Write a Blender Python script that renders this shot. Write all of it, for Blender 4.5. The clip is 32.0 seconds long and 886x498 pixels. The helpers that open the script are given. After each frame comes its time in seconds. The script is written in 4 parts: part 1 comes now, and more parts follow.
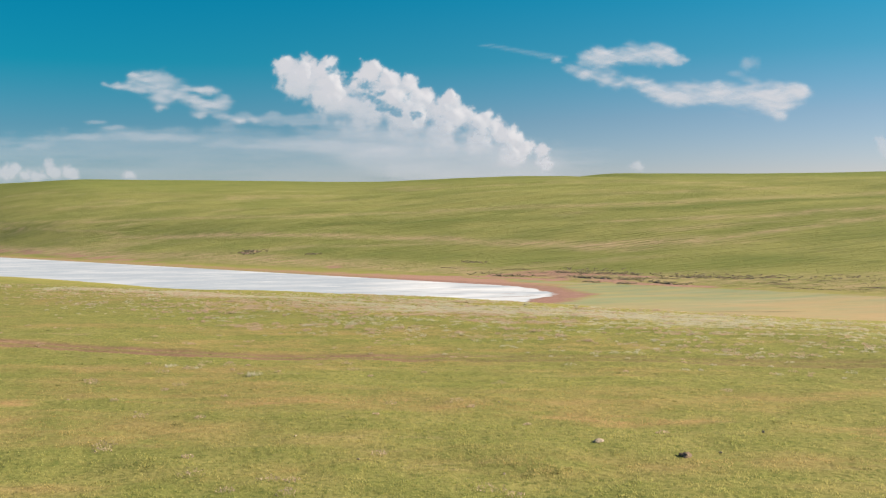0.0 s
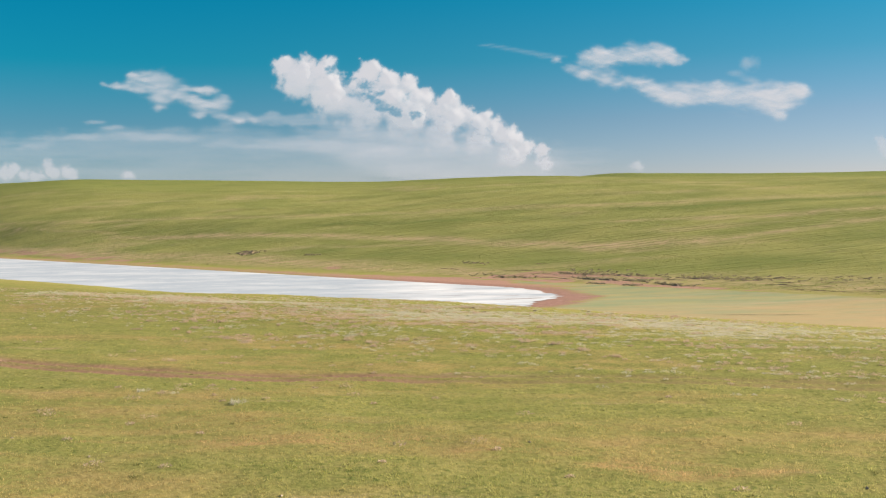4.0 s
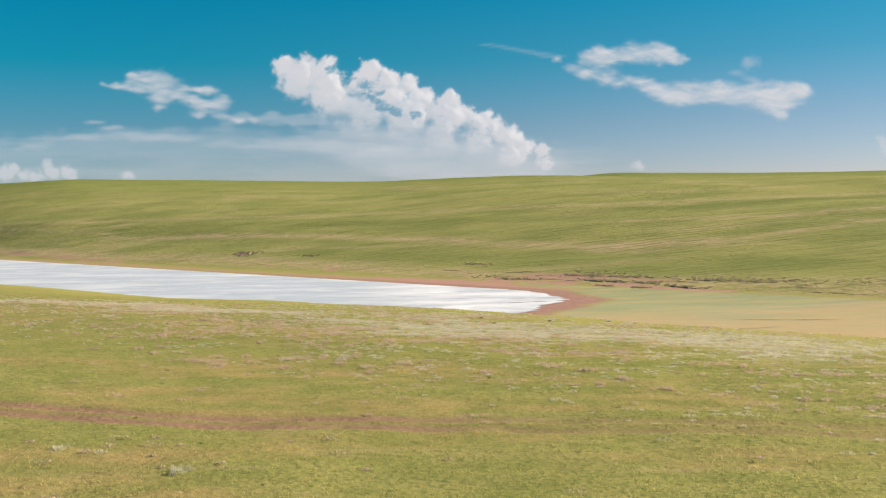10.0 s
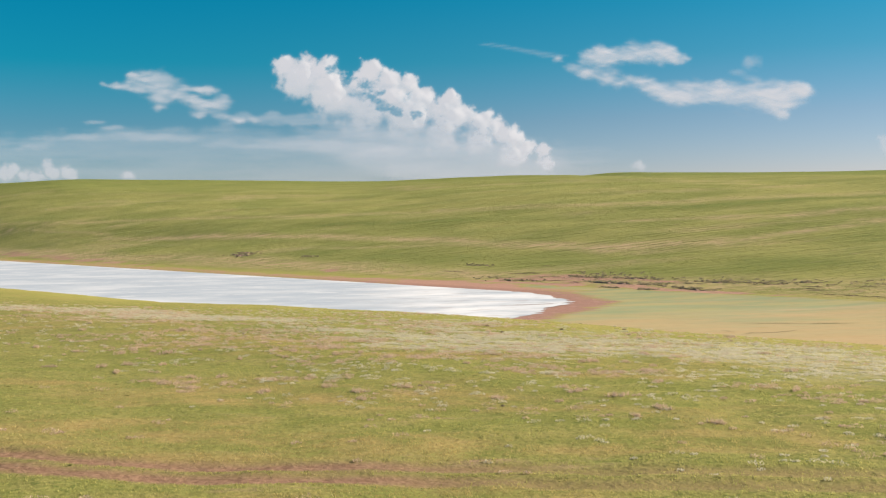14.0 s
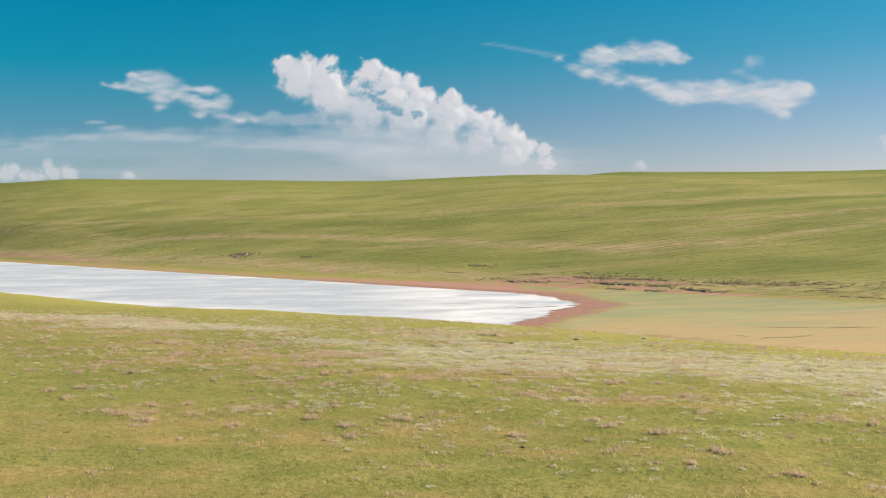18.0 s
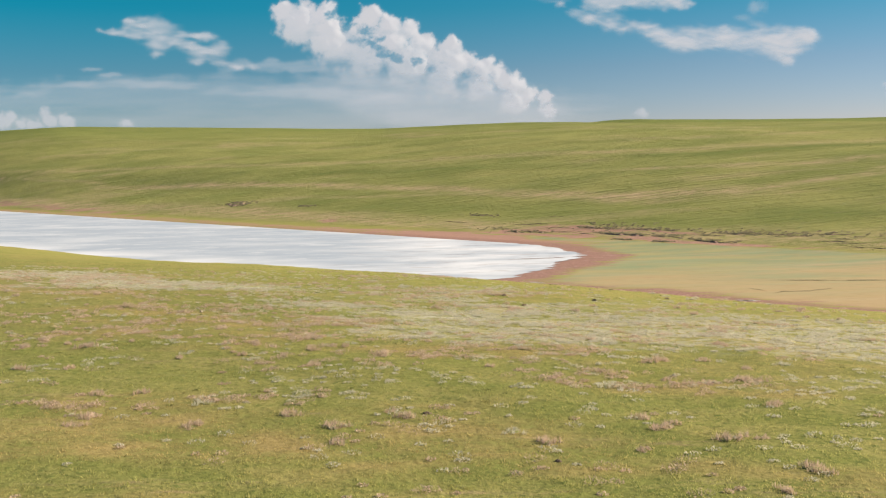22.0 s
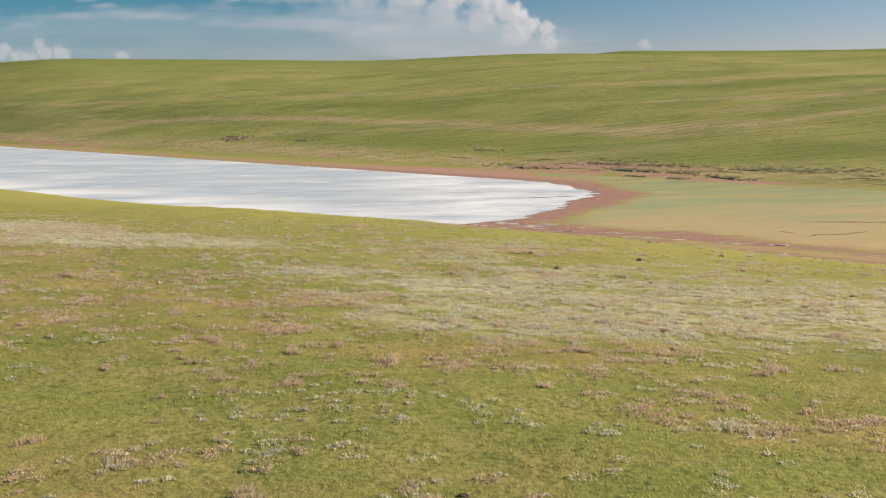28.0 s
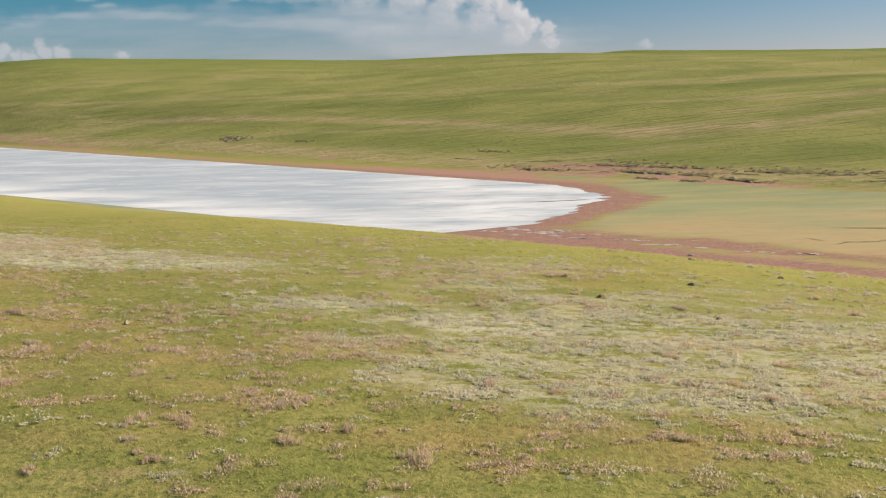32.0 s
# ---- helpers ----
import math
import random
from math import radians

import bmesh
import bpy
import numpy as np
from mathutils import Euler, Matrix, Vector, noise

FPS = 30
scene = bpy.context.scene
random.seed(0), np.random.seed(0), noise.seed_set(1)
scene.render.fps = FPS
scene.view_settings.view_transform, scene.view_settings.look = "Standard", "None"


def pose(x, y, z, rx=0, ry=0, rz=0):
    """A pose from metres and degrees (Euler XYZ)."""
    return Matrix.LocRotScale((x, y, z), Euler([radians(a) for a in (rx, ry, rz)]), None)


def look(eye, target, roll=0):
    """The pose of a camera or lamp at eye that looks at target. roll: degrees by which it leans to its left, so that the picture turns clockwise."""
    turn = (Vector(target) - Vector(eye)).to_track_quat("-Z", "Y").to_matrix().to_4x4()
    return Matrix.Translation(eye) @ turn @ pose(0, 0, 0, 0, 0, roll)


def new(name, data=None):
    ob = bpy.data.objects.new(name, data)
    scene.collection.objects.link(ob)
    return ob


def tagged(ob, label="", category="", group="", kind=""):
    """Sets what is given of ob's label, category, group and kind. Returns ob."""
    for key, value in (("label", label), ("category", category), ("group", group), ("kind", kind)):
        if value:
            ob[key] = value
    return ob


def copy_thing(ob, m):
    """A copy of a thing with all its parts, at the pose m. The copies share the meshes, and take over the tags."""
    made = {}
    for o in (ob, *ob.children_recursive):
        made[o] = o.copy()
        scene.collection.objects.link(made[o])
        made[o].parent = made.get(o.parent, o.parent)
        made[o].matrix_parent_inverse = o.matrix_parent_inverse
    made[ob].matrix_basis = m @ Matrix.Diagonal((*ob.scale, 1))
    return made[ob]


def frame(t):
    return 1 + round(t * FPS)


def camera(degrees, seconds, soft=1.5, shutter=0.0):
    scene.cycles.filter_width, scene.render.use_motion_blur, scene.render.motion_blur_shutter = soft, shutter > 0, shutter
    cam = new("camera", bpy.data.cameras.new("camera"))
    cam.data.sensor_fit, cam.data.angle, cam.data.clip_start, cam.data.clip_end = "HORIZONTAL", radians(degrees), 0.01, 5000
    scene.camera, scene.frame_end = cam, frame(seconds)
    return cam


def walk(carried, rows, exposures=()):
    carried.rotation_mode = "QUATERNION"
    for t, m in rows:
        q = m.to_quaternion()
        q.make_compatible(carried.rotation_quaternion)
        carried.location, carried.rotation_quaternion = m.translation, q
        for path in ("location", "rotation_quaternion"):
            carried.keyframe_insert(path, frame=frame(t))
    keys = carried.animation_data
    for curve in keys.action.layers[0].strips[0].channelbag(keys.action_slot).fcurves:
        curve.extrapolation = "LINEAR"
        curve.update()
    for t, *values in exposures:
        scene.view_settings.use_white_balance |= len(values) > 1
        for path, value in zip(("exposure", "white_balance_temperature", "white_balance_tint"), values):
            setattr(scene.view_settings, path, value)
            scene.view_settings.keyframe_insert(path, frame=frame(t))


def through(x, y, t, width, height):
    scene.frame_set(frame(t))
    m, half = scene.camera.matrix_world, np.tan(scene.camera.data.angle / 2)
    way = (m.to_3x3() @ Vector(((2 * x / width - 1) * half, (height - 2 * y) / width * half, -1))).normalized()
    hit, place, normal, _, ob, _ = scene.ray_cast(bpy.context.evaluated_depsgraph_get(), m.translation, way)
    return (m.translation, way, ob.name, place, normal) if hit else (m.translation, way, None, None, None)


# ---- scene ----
cam = camera(48, 32.0, soft=1.2)
PATH = [
    (0, pose(0.000, 0.000, 21.200, 87.965, 1.083, -1.859)),
    (3, pose(-0.310, 4.500, 21.243, 87.965, 1.104, -1.886)),
    (6, pose(-0.465, 9.222, 21.260, 87.965, 1.125, -1.893)),
    (9, pose(-0.509, 14.148, 21.254, 87.965, 1.146, -1.882)),
    (12, pose(-0.486, 19.264, 21.232, 87.965, 1.168, -1.858)),
    (15, pose(-0.439, 24.559, 21.197, 87.965, 1.189, -1.824)),
    (17.2, pose(-0.414, 28.532, 21.167, 87.965, 1.204, -1.795)),
    (17.9, pose(-0.411, 29.815, 21.158, 87.970, 1.209, -1.786)),
    (18.3, pose(-0.410, 30.551, 21.151, 87.848, 1.212, -1.781)),
    (19, pose(-0.413, 31.845, 21.141, 87.286, 1.217, -1.783)),
    (20, pose(-0.424, 33.707, 21.127, 86.540, 1.223, -1.784)),
    (21, pose(-0.445, 35.583, 21.112, 85.759, 1.229, -1.787)),
    (22, pose(-0.478, 37.473, 21.098, 84.990, 1.234, -1.788)),
    (23, pose(-0.524, 39.377, 21.085, 84.193, 1.240, -1.791)),
    (24, pose(-0.586, 41.292, 21.072, 83.464, 1.245, -1.792)),
    (25, pose(-0.664, 43.220, 21.060, 82.757, 1.251, -1.794)),
    (26.3, pose(-0.800, 45.745, 21.046, 81.943, 1.258, -1.794)),
    (27.5, pose(-0.945, 48.090, 21.035, 81.368, 1.264, -1.794)),
    (28.2, pose(-1.044, 49.463, 21.030, 81.150, 1.268, -1.792)),
    (28.9, pose(-1.160, 50.840, 21.026, 81.145, 1.272, -1.787)),
    (30, pose(-1.359, 53.018, 21.020, 81.166, 1.280, -1.775)),
    (32, pose(-1.810, 57.000, 21.017, 81.166, 1.294, -1.760)),
]
walk(cam, PATH, exposures=[(0, 1.36), (18, 1.36), (27.5, 1.13), (32, 1.13)])

# ---- sky and sun ----
SUN_EL, SUN_AZ = radians(27), radians(84)       # azimuth from +y towards +x
world = bpy.data.worlds.new("sky")
scene.world = world
world.use_nodes = True
wt = world.node_tree
wt.nodes.clear()
w_out = wt.nodes.new("ShaderNodeOutputWorld")
w_bg = wt.nodes.new("ShaderNodeBackground")
w_sky = wt.nodes.new("ShaderNodeTexSky")
w_sky.sky_type = "NISHITA"
w_sky.sun_disc = False
w_sky.sun_elevation, w_sky.sun_rotation = SUN_EL, SUN_AZ
w_sky.air_density, w_sky.dust_density, w_sky.ozone_density = 1.0, 0.6, 3.0
w_sky.altitude = 900
w_tint = wt.nodes.new("ShaderNodeMix")
w_tint.data_type, w_tint.blend_type = "RGBA", "MULTIPLY"
w_tint.inputs[0].default_value = 1.0
w_dir = wt.nodes.new("ShaderNodeTexCoord")
w_xyz = wt.nodes.new("ShaderNodeSeparateXYZ")


def sky_ramp(stops):
    ramp = wt.nodes.new("ShaderNodeValToRGB")
    for place, colour in stops:
        stop = ramp.color_ramp.elements.new(place)
        stop.color = (*colour, 1)
    ramp.color_ramp.elements.remove(ramp.color_ramp.elements[0])
    ramp.color_ramp.elements[-1].color = (0.55, 0.80, 0.92, 1)
    wt.links.new(w_xyz.outputs[2], ramp.inputs[0])
    return ramp


w_away = sky_ramp(((0.03, (0.56, 0.59, 0.68)), (0.09, (0.27, 0.53, 0.60)), (0.15, (0.03, 0.60, 0.625)), (0.22, (0.006, 0.63, 0.68))))
w_sunward = sky_ramp(((0.03, (0.75, 0.67, 0.77)), (0.09, (0.54, 0.61, 0.68)), (0.15, (0.20, 0.61, 0.655)), (0.22, (0.03, 0.64, 0.69))))
w_side = wt.nodes.new("ShaderNodeMapRange")
w_side.interpolation_type = "SMOOTHSTEP"
w_side.inputs["From Min"].default_value, w_side.inputs["From Max"].default_value = -0.40, 0.48
w_both = wt.nodes.new("ShaderNodeMix")
w_both.data_type = "RGBA"
wt.links.new(w_dir.outputs["Generated"], w_xyz.inputs[0])
wt.links.new(w_xyz.outputs[0], w_side.inputs[0])
wt.links.new(w_side.outputs[0], w_both.inputs[0])
wt.links.new(w_away.outputs[0], w_both.inputs[6])
wt.links.new(w_sunward.outputs[0], w_both.inputs[7])
wt.links.new(w_both.outputs[2], w_tint.inputs[7])
wt.links.new(w_sky.outputs[0], w_tint.inputs[6])
wt.links.new(w_tint.outputs[2], w_bg.inputs[0])
w_bg.inputs[1].default_value = 0.051
wt.links.new(w_bg.outputs[0], w_out.inputs[0])

sun = new("sun", bpy.data.lights.new("sun", "SUN"))
sun.data.energy, sun.data.angle, sun.data.color = 5.0, radians(0.5), (1.0, 0.85, 0.66)
to_sun = Vector((math.sin(SUN_AZ) * math.cos(SUN_EL), math.cos(SUN_AZ) * math.cos(SUN_EL), math.sin(SUN_EL)))
sun.matrix_world = look(tuple(Vector((40, 60, 60)) + to_sun * 200), (40, 60, 60))


# ---- node helpers ----
class Graph:
    """A small builder of node materials."""

    def __init__(self, name):
        self.mat = bpy.data.materials.new(name)
        self.mat.use_nodes = True
        self.t = self.mat.node_tree
        self.t.nodes.clear()
        self.out = self.node("OutputMaterial")
        self.pos = self.node("NewGeometry").outputs["Position"]

    def node(self, kind, **values):
        n = self.t.nodes.new("ShaderNode" + kind)
        for k, v in values.items():
            self.put(n.inputs[k.replace("_", " ")], v)
        return n

    def put(self, socket, v):
        if hasattr(v, "is_linked"):
            self.t.links.new(v, socket)
        else:
            socket.default_value = v

    def noise(self, scale, detail=4.0, stretch=None, turn=0.0, rough=0.55, shift=0.0):
        m = self.node("Mapping")
        self.put(m.inputs["Vector"], self.pos)
        m.inputs["Rotation"].default_value = (0, 0, turn)
        m.inputs["Location"].default_value = (shift, shift * 0.7, 0)
        s = stretch or (1, 1, 1)
        m.inputs["Scale"].default_value = [scale * a for a in s]
        n = self.node("TexNoise", Scale=1.0, Detail=detail, Roughness=rough)
        self.put(n.inputs["Vector"], m.outputs[0])
        return n.outputs[0]

    def ramp(self, v, lo, hi, smooth=True):
        n = self.node("MapRange")
        n.interpolation_type = "SMOOTHSTEP" if smooth else "LINEAR"
        self.put(n.inputs["Value"], v)
        n.inputs["From Min"].default_value, n.inputs["From Max"].default_value = lo, hi
        return n.outputs[0]

    def math(self, op, a, b=0.0, clamp=False):
        n = self.node("Math")
        n.operation, n.use_clamp = op, clamp
        self.put(n.inputs[0], a)
        self.put(n.inputs[1], b)
        return n.outputs[0]

    def mix(self, f, a, b, mode="MIX"):
        n = self.node("Mix")
        n.data_type, n.blend_type = "RGBA", mode
        self.put(n.inputs[0], f)
        for i, v in ((6, a), (7, b)):
            self.put(n.inputs[i], v if hasattr(v, "is_linked") else (*v, 1))
        return n.outputs[2]

    def attr(self, name):
        n = self.node("Attribute")
        n.attribute_name = name
        return n.outputs["Fac"]

    def bump(self, height, strength, dist):
        n = self.node("Bump", Strength=strength, Distance=dist, Height=height)
        return n.outputs[0]

    def surface(self, color, rough=0.9, normal=None, spec=0.2, metal=0.0):
        b = self.node("BsdfPrincipled", Roughness=rough, Metallic=metal)
        self.put(b.inputs["Base Color"], color if hasattr(color, "is_linked") else (*color, 1))
        b.inputs["Specular IOR Level"].default_value = spec
        if normal is not None:
            self.put(b.inputs["Normal"], normal)
        self.put(self.out.inputs[0], b.outputs[0])
        return self.mat


# ---- the lie of the land ----
def value_noise(x, y, seed):
    """Smooth lattice noise from 0 to 1."""
    xi, yi = np.floor(x).astype(np.int64), np.floor(y).astype(np.int64)
    fx, fy = x - xi, y - yi
    fx, fy = fx * fx * (3 - 2 * fx), fy * fy * (3 - 2 * fy)

    def cell(a, b):
        h = (a * 374761393 + b * 668265263 + seed * 974634757) & 0xFFFFFFFF
        h = ((h ^ (h >> 13)) * 1274126177) & 0xFFFFFFFF
        return ((h ^ (h >> 16)) & 0xFFFF) / 65535.0
    low = cell(xi, yi) * (1 - fx) + cell(xi + 1, yi) * fx
    high = cell(xi, yi + 1) * (1 - fx) + cell(xi + 1, yi + 1) * fx
    return low * (1 - fy) + high * fy


def fbm(x, y, octaves=4, seed=0, gain=0.5):
    total, amp, norm = 0, 1.0, 0.0
    for o in range(octaves):
        total = total + amp * value_noise(x * 2 ** o + 17.3 * o, y * 2 ** o - 9.1 * o, seed + o)
        norm += amp
        amp *= gain
    return total / norm


def step(v, lo, hi):
    k = np.clip((v - lo) / (hi - lo), 0, 1)
    return k * k * (3 - 2 * k)


def smooth_curve(v, xs, ys, blur):
    """A broken line with its corners rounded over a width of blur."""
    return sum(np.interp(v + blur * k, xs, ys) for k in (-0.5, -0.25, 0, 0.25, 0.5)) / 5


NEAR_S = [-500, -100, 0, 24, 43, 60, 70, 80, 90, 100, 110, 120, 130, 140, 150, 158, 172, 200]
NEAR_Z = [20.0, 16.6, 15.2, 14.6, 13.65, 13.38, 12.5, 11.5, 10.85, 10.1, 8.4, 5.9, 3.3, 1.05, -0.1, -0.15, -0.12, -0.12]
RIDGE_X = [-1500, -480, -411, -361, -292, -170, -33, 56, 122, 228, 276, 367, 556, 763, 951, 2500]
RIDGE_Z = [70, 66.0, 65.7, 67.3, 65.6, 64.1, 63.3, 68.3, 70.5, 70.0, 77.6, 79.0, 80.3, 83.6, 88.0, 100]
HILL_K = [-0.2, 0, 0.04, 0.1, 0.15, 0.22, 0.3, 0.4, 0.5, 0.6, 0.7, 0.85, 0.95, 1.05, 1.2, 2.2, 5]
HILL_G = [0, 0, 0.03, 0.105, 0.19, 0.31, 0.42, 0.55, 0.66, 0.75, 0.82, 0.92, 0.98, 1.0, 0.97, 0.7, 0.4]


def down(x, y):
    return 0.66 * x + 0.75 * y          # metres down the near slope


def across(x, y):
    return 0.75 * x + 0.66 * y          # metres towards the far hill


def hill_part(x, y):
    shore = (219 - 0.75 * x) / 0.66
    ridge = np.maximum(smooth_curve(x, [-620, -460, -320, 1400], [1300, 1135, 1085, 2280], 130), shore + 270)
    return (y - shore) / (ridge - shore)


def land(x, y):
    """Height of the ground."""
    s = down(x, y)
    z = smooth_curve(s, NEAR_S, NEAR_Z, 14)
    k = hill_part(x, y)
    top = smooth_curve(x, RIDGE_X, RIDGE_Z, 40)
    hill = top * smooth_curve(k, HILL_K, HILL_G, 0.05)
    hill = hill * (1 - 0.25 * step(x, 130, 420) * np.exp(-((k - 0.55) / 0.27) ** 2))
    rise = step(k, 0.0, 0.15)
    hill = hill + rise * ((fbm(x / 90 + 0.6 * y / 90, y / 60, 3, 5) - 0.5) * 3.2 + (fbm(x / 25, y / 14, 3, 9) - 0.5) * 0.6) * (1 - 0.7 * step(k, 0.8, 1.0))
    z = z + hill
    grassy = 1 - step(s, 138, 149)
    z = z + grassy * ((fbm(x / 9, y / 9, 3, 21) - 0.5) * 0.35 + (fbm(x / 1.7, y / 1.3, 3, 22) - 0.5) * 0.16)
    z = z + np.exp(-((s - 100) / 20) ** 2) * (0.35 * np.exp(-((x - 3) / 18) ** 2) - 0.5 * np.exp(-((x + 42) / 16) ** 2))
    z = z - grassy * 0.10 * track_at(x, y)
    return z


def track_at(x, y):
    """How worn the ground is by the cart track."""
    mid = np.interp(x, [-60, -22, -16.5, -13, -10, -7, 2.5, 12, 60], [68, 56, 53.9, 52.6, 51.7, 51.3, 50.4, 49, 42]) + (fbm(x / 6, y * 0, 2, 31) - 0.5) * 0.4
    d = y - mid
    return np.exp(-((d - 0.8) / 0.58) ** 4) + np.exp(-((d + 0.8) / 0.64) ** 4)


LAKE = [(37, 253.5), (31.5, 246.5), (25, 229.5), (15.5, 215.5), (3.5, 209.6), (-6, 210), (-24, 223.5), (-47, 241), (-150, 331.5), (-400, 551.5), (-760, 868),
        (-760, 1000), (-520, 918), (-250, 611.5), (-146, 493), (-77, 415), (-26, 356.5), (7, 320), (22, 299), (32, 278), (36, 264)]



def lake_level(x, y):
    """The crust lies a hand lower by the near shore."""
    return -0.09 * (1 - float(step(np.array(across(x, y)), 150, 200)))


def lake_outline():
    """The shore line with small bays, as points about a metre apart near by."""
    pts = []
    for (x0, y0), (x1, y1) in zip(LAKE, LAKE[1:] + LAKE[:1]):
        length = math.hypot(x1 - x0, y1 - y0)
        n = max(2, int(length / (0.8 if y0 < 330 and y1 < 330 else 4)))
        for i in range(n):
            t = i / n
            px, py = x0 + (x1 - x0) * t, y0 + (y1 - y0) * t
            tip = py < 262 and px > 0
            w = (11.0 if tip else 3.0) * (float(fbm(np.array(px / 3.2), np.array(py / 3.2), 4, 41, 0.6)) - 0.5)
            pts.append((px + 1.1 * w, py + 0.5 * w) if tip else (px + w, py + 1.6 * w))
    return pts


def lake_gap(x, y):
    """Metres from the shore line, negative on the lake."""
    best = np.full(x.shape, 1e9)
    inside = np.zeros(x.shape, bool)
    for (x0, y0), (x1, y1) in zip(LAKE, LAKE[1:] + LAKE[:1]):
        dx, dy = x1 - x0, y1 - y0
        t = np.clip(((x - x0) * dx + (y - y0) * dy) / (dx * dx + dy * dy), 0, 1)
        best = np.minimum(best, np.hypot(x - x0 - t * dx, y - y0 - t * dy))
        inside ^= ((y0 > y) != (y1 > y)) & (x < x0 + (y - y0) / (dy if dy else 1e-9) * dx)
    return np.where(inside, -best, best)


def band(x, k, xs, ks, wide):
    """A strip of the hillside that follows a line, with ragged ends and rims."""
    d = (k - np.interp(x, xs, ks)) / wide + (fbm(x / 16, k * 60, 3, 91) - 0.5) * 1.6
    return np.exp(-d * d) * step(x, xs[0] - 12, xs[0] + 12) * (1 - step(x, xs[-1] - 12, xs[-1] + 12))


def hill_strips(x, k):
    """Dry and lush strips of the far hill."""
    dry = np.maximum.reduce([
        band(x, k, [-190, -121, -58, 12, 37, 66, 110], [0.135, 0.148, 0.148, 0.131, 0.116, 0.107, 0.126], 0.009),
        0.7 * band(x, k, [-40, -27, 7, 40], [0.100, 0.102, 0.113, 0.112], 0.004),
        band(x, k, [80, 100, 122], [0.177, 0.177, 0.179], 0.003),
        0.8 * band(x, k, [115, 145, 179, 240], [0.178, 0.188, 0.204, 0.23], 0.006),
        0.8 * band(x, k, [66, 109, 166, 230], [0.107, 0.126, 0.175, 0.22], 0.005),
        0.6 * band(x, k, [-330, -199, -135, 16, 89, 151, 216, 300], [0.213, 0.224, 0.235, 0.255, 0.247, 0.261, 0.281, 0.31], 0.009),
        0.6 * band(x, k, [160, 185, 206], [0.38, 0.364, 0.341], 0.005),
        0.9 * band(x, k, [-330, -224, -115, -40, 40], [0.058, 0.057, 0.046, 0.035, 0.022], 0.02),
        band(x, k, [-360, -300, -240, -190, -140], [0.04, 0.045, 0.05, 0.04, 0.03], 0.022),
        0.8 * band(x, k, [-330, -280, -230, -180], [0.18, 0.175, 0.165, 0.15], 0.006)])
    lush = np.maximum.reduce([
        band(x, k, [90, 127, 168, 206, 280], [0.230, 0.232, 0.248, 0.261, 0.29], 0.008),
        0.8 * band(x, k, [-60, -23, 10, 60], [0.20, 0.198, 0.20, 0.20], 0.010),
        0.35 * band(x, k, [-260, -185, -108, -60], [0.16, 0.165, 0.196, 0.20], 0.012),
        0.6 * band(x, k, [-60, 0, 60, 120], [0.075, 0.075, 0.065, 0.08], 0.016)])
    return dry, lush


def heath_at(x, y):
    """Where brown dead stalks stand thick on the near slope."""
    wob = (fbm(x / 14, y / 14, 4, 51) - 0.5) * 2
    heath = np.zeros_like(x)
    for cx, cy, rx, ry in ((-15, 92, 9, 5.5), (-22, 104, 9, 5), (-9, 69, 4, 2.2), (-14, 84, 5, 3), (7, 108, 9, 4), (2, 78, 7, 2.4), (10, 70, 6, 2), (-29, 119, 11, 7), (-12, 88, 7, 4), (-8.5, 82, 5, 2.4), (-6, 88.5, 5, 2)):
        d = np.sqrt(((x - cx) / rx) ** 2 + ((y - cy) / ry) ** 2) + 0.7 * wob + 0.9 * (fbm(x / 2.2, y / 1.4, 3, 64) - 0.5)
        heath = np.maximum(heath, 1 - step(d, 0.6, 1.1))
    return heath


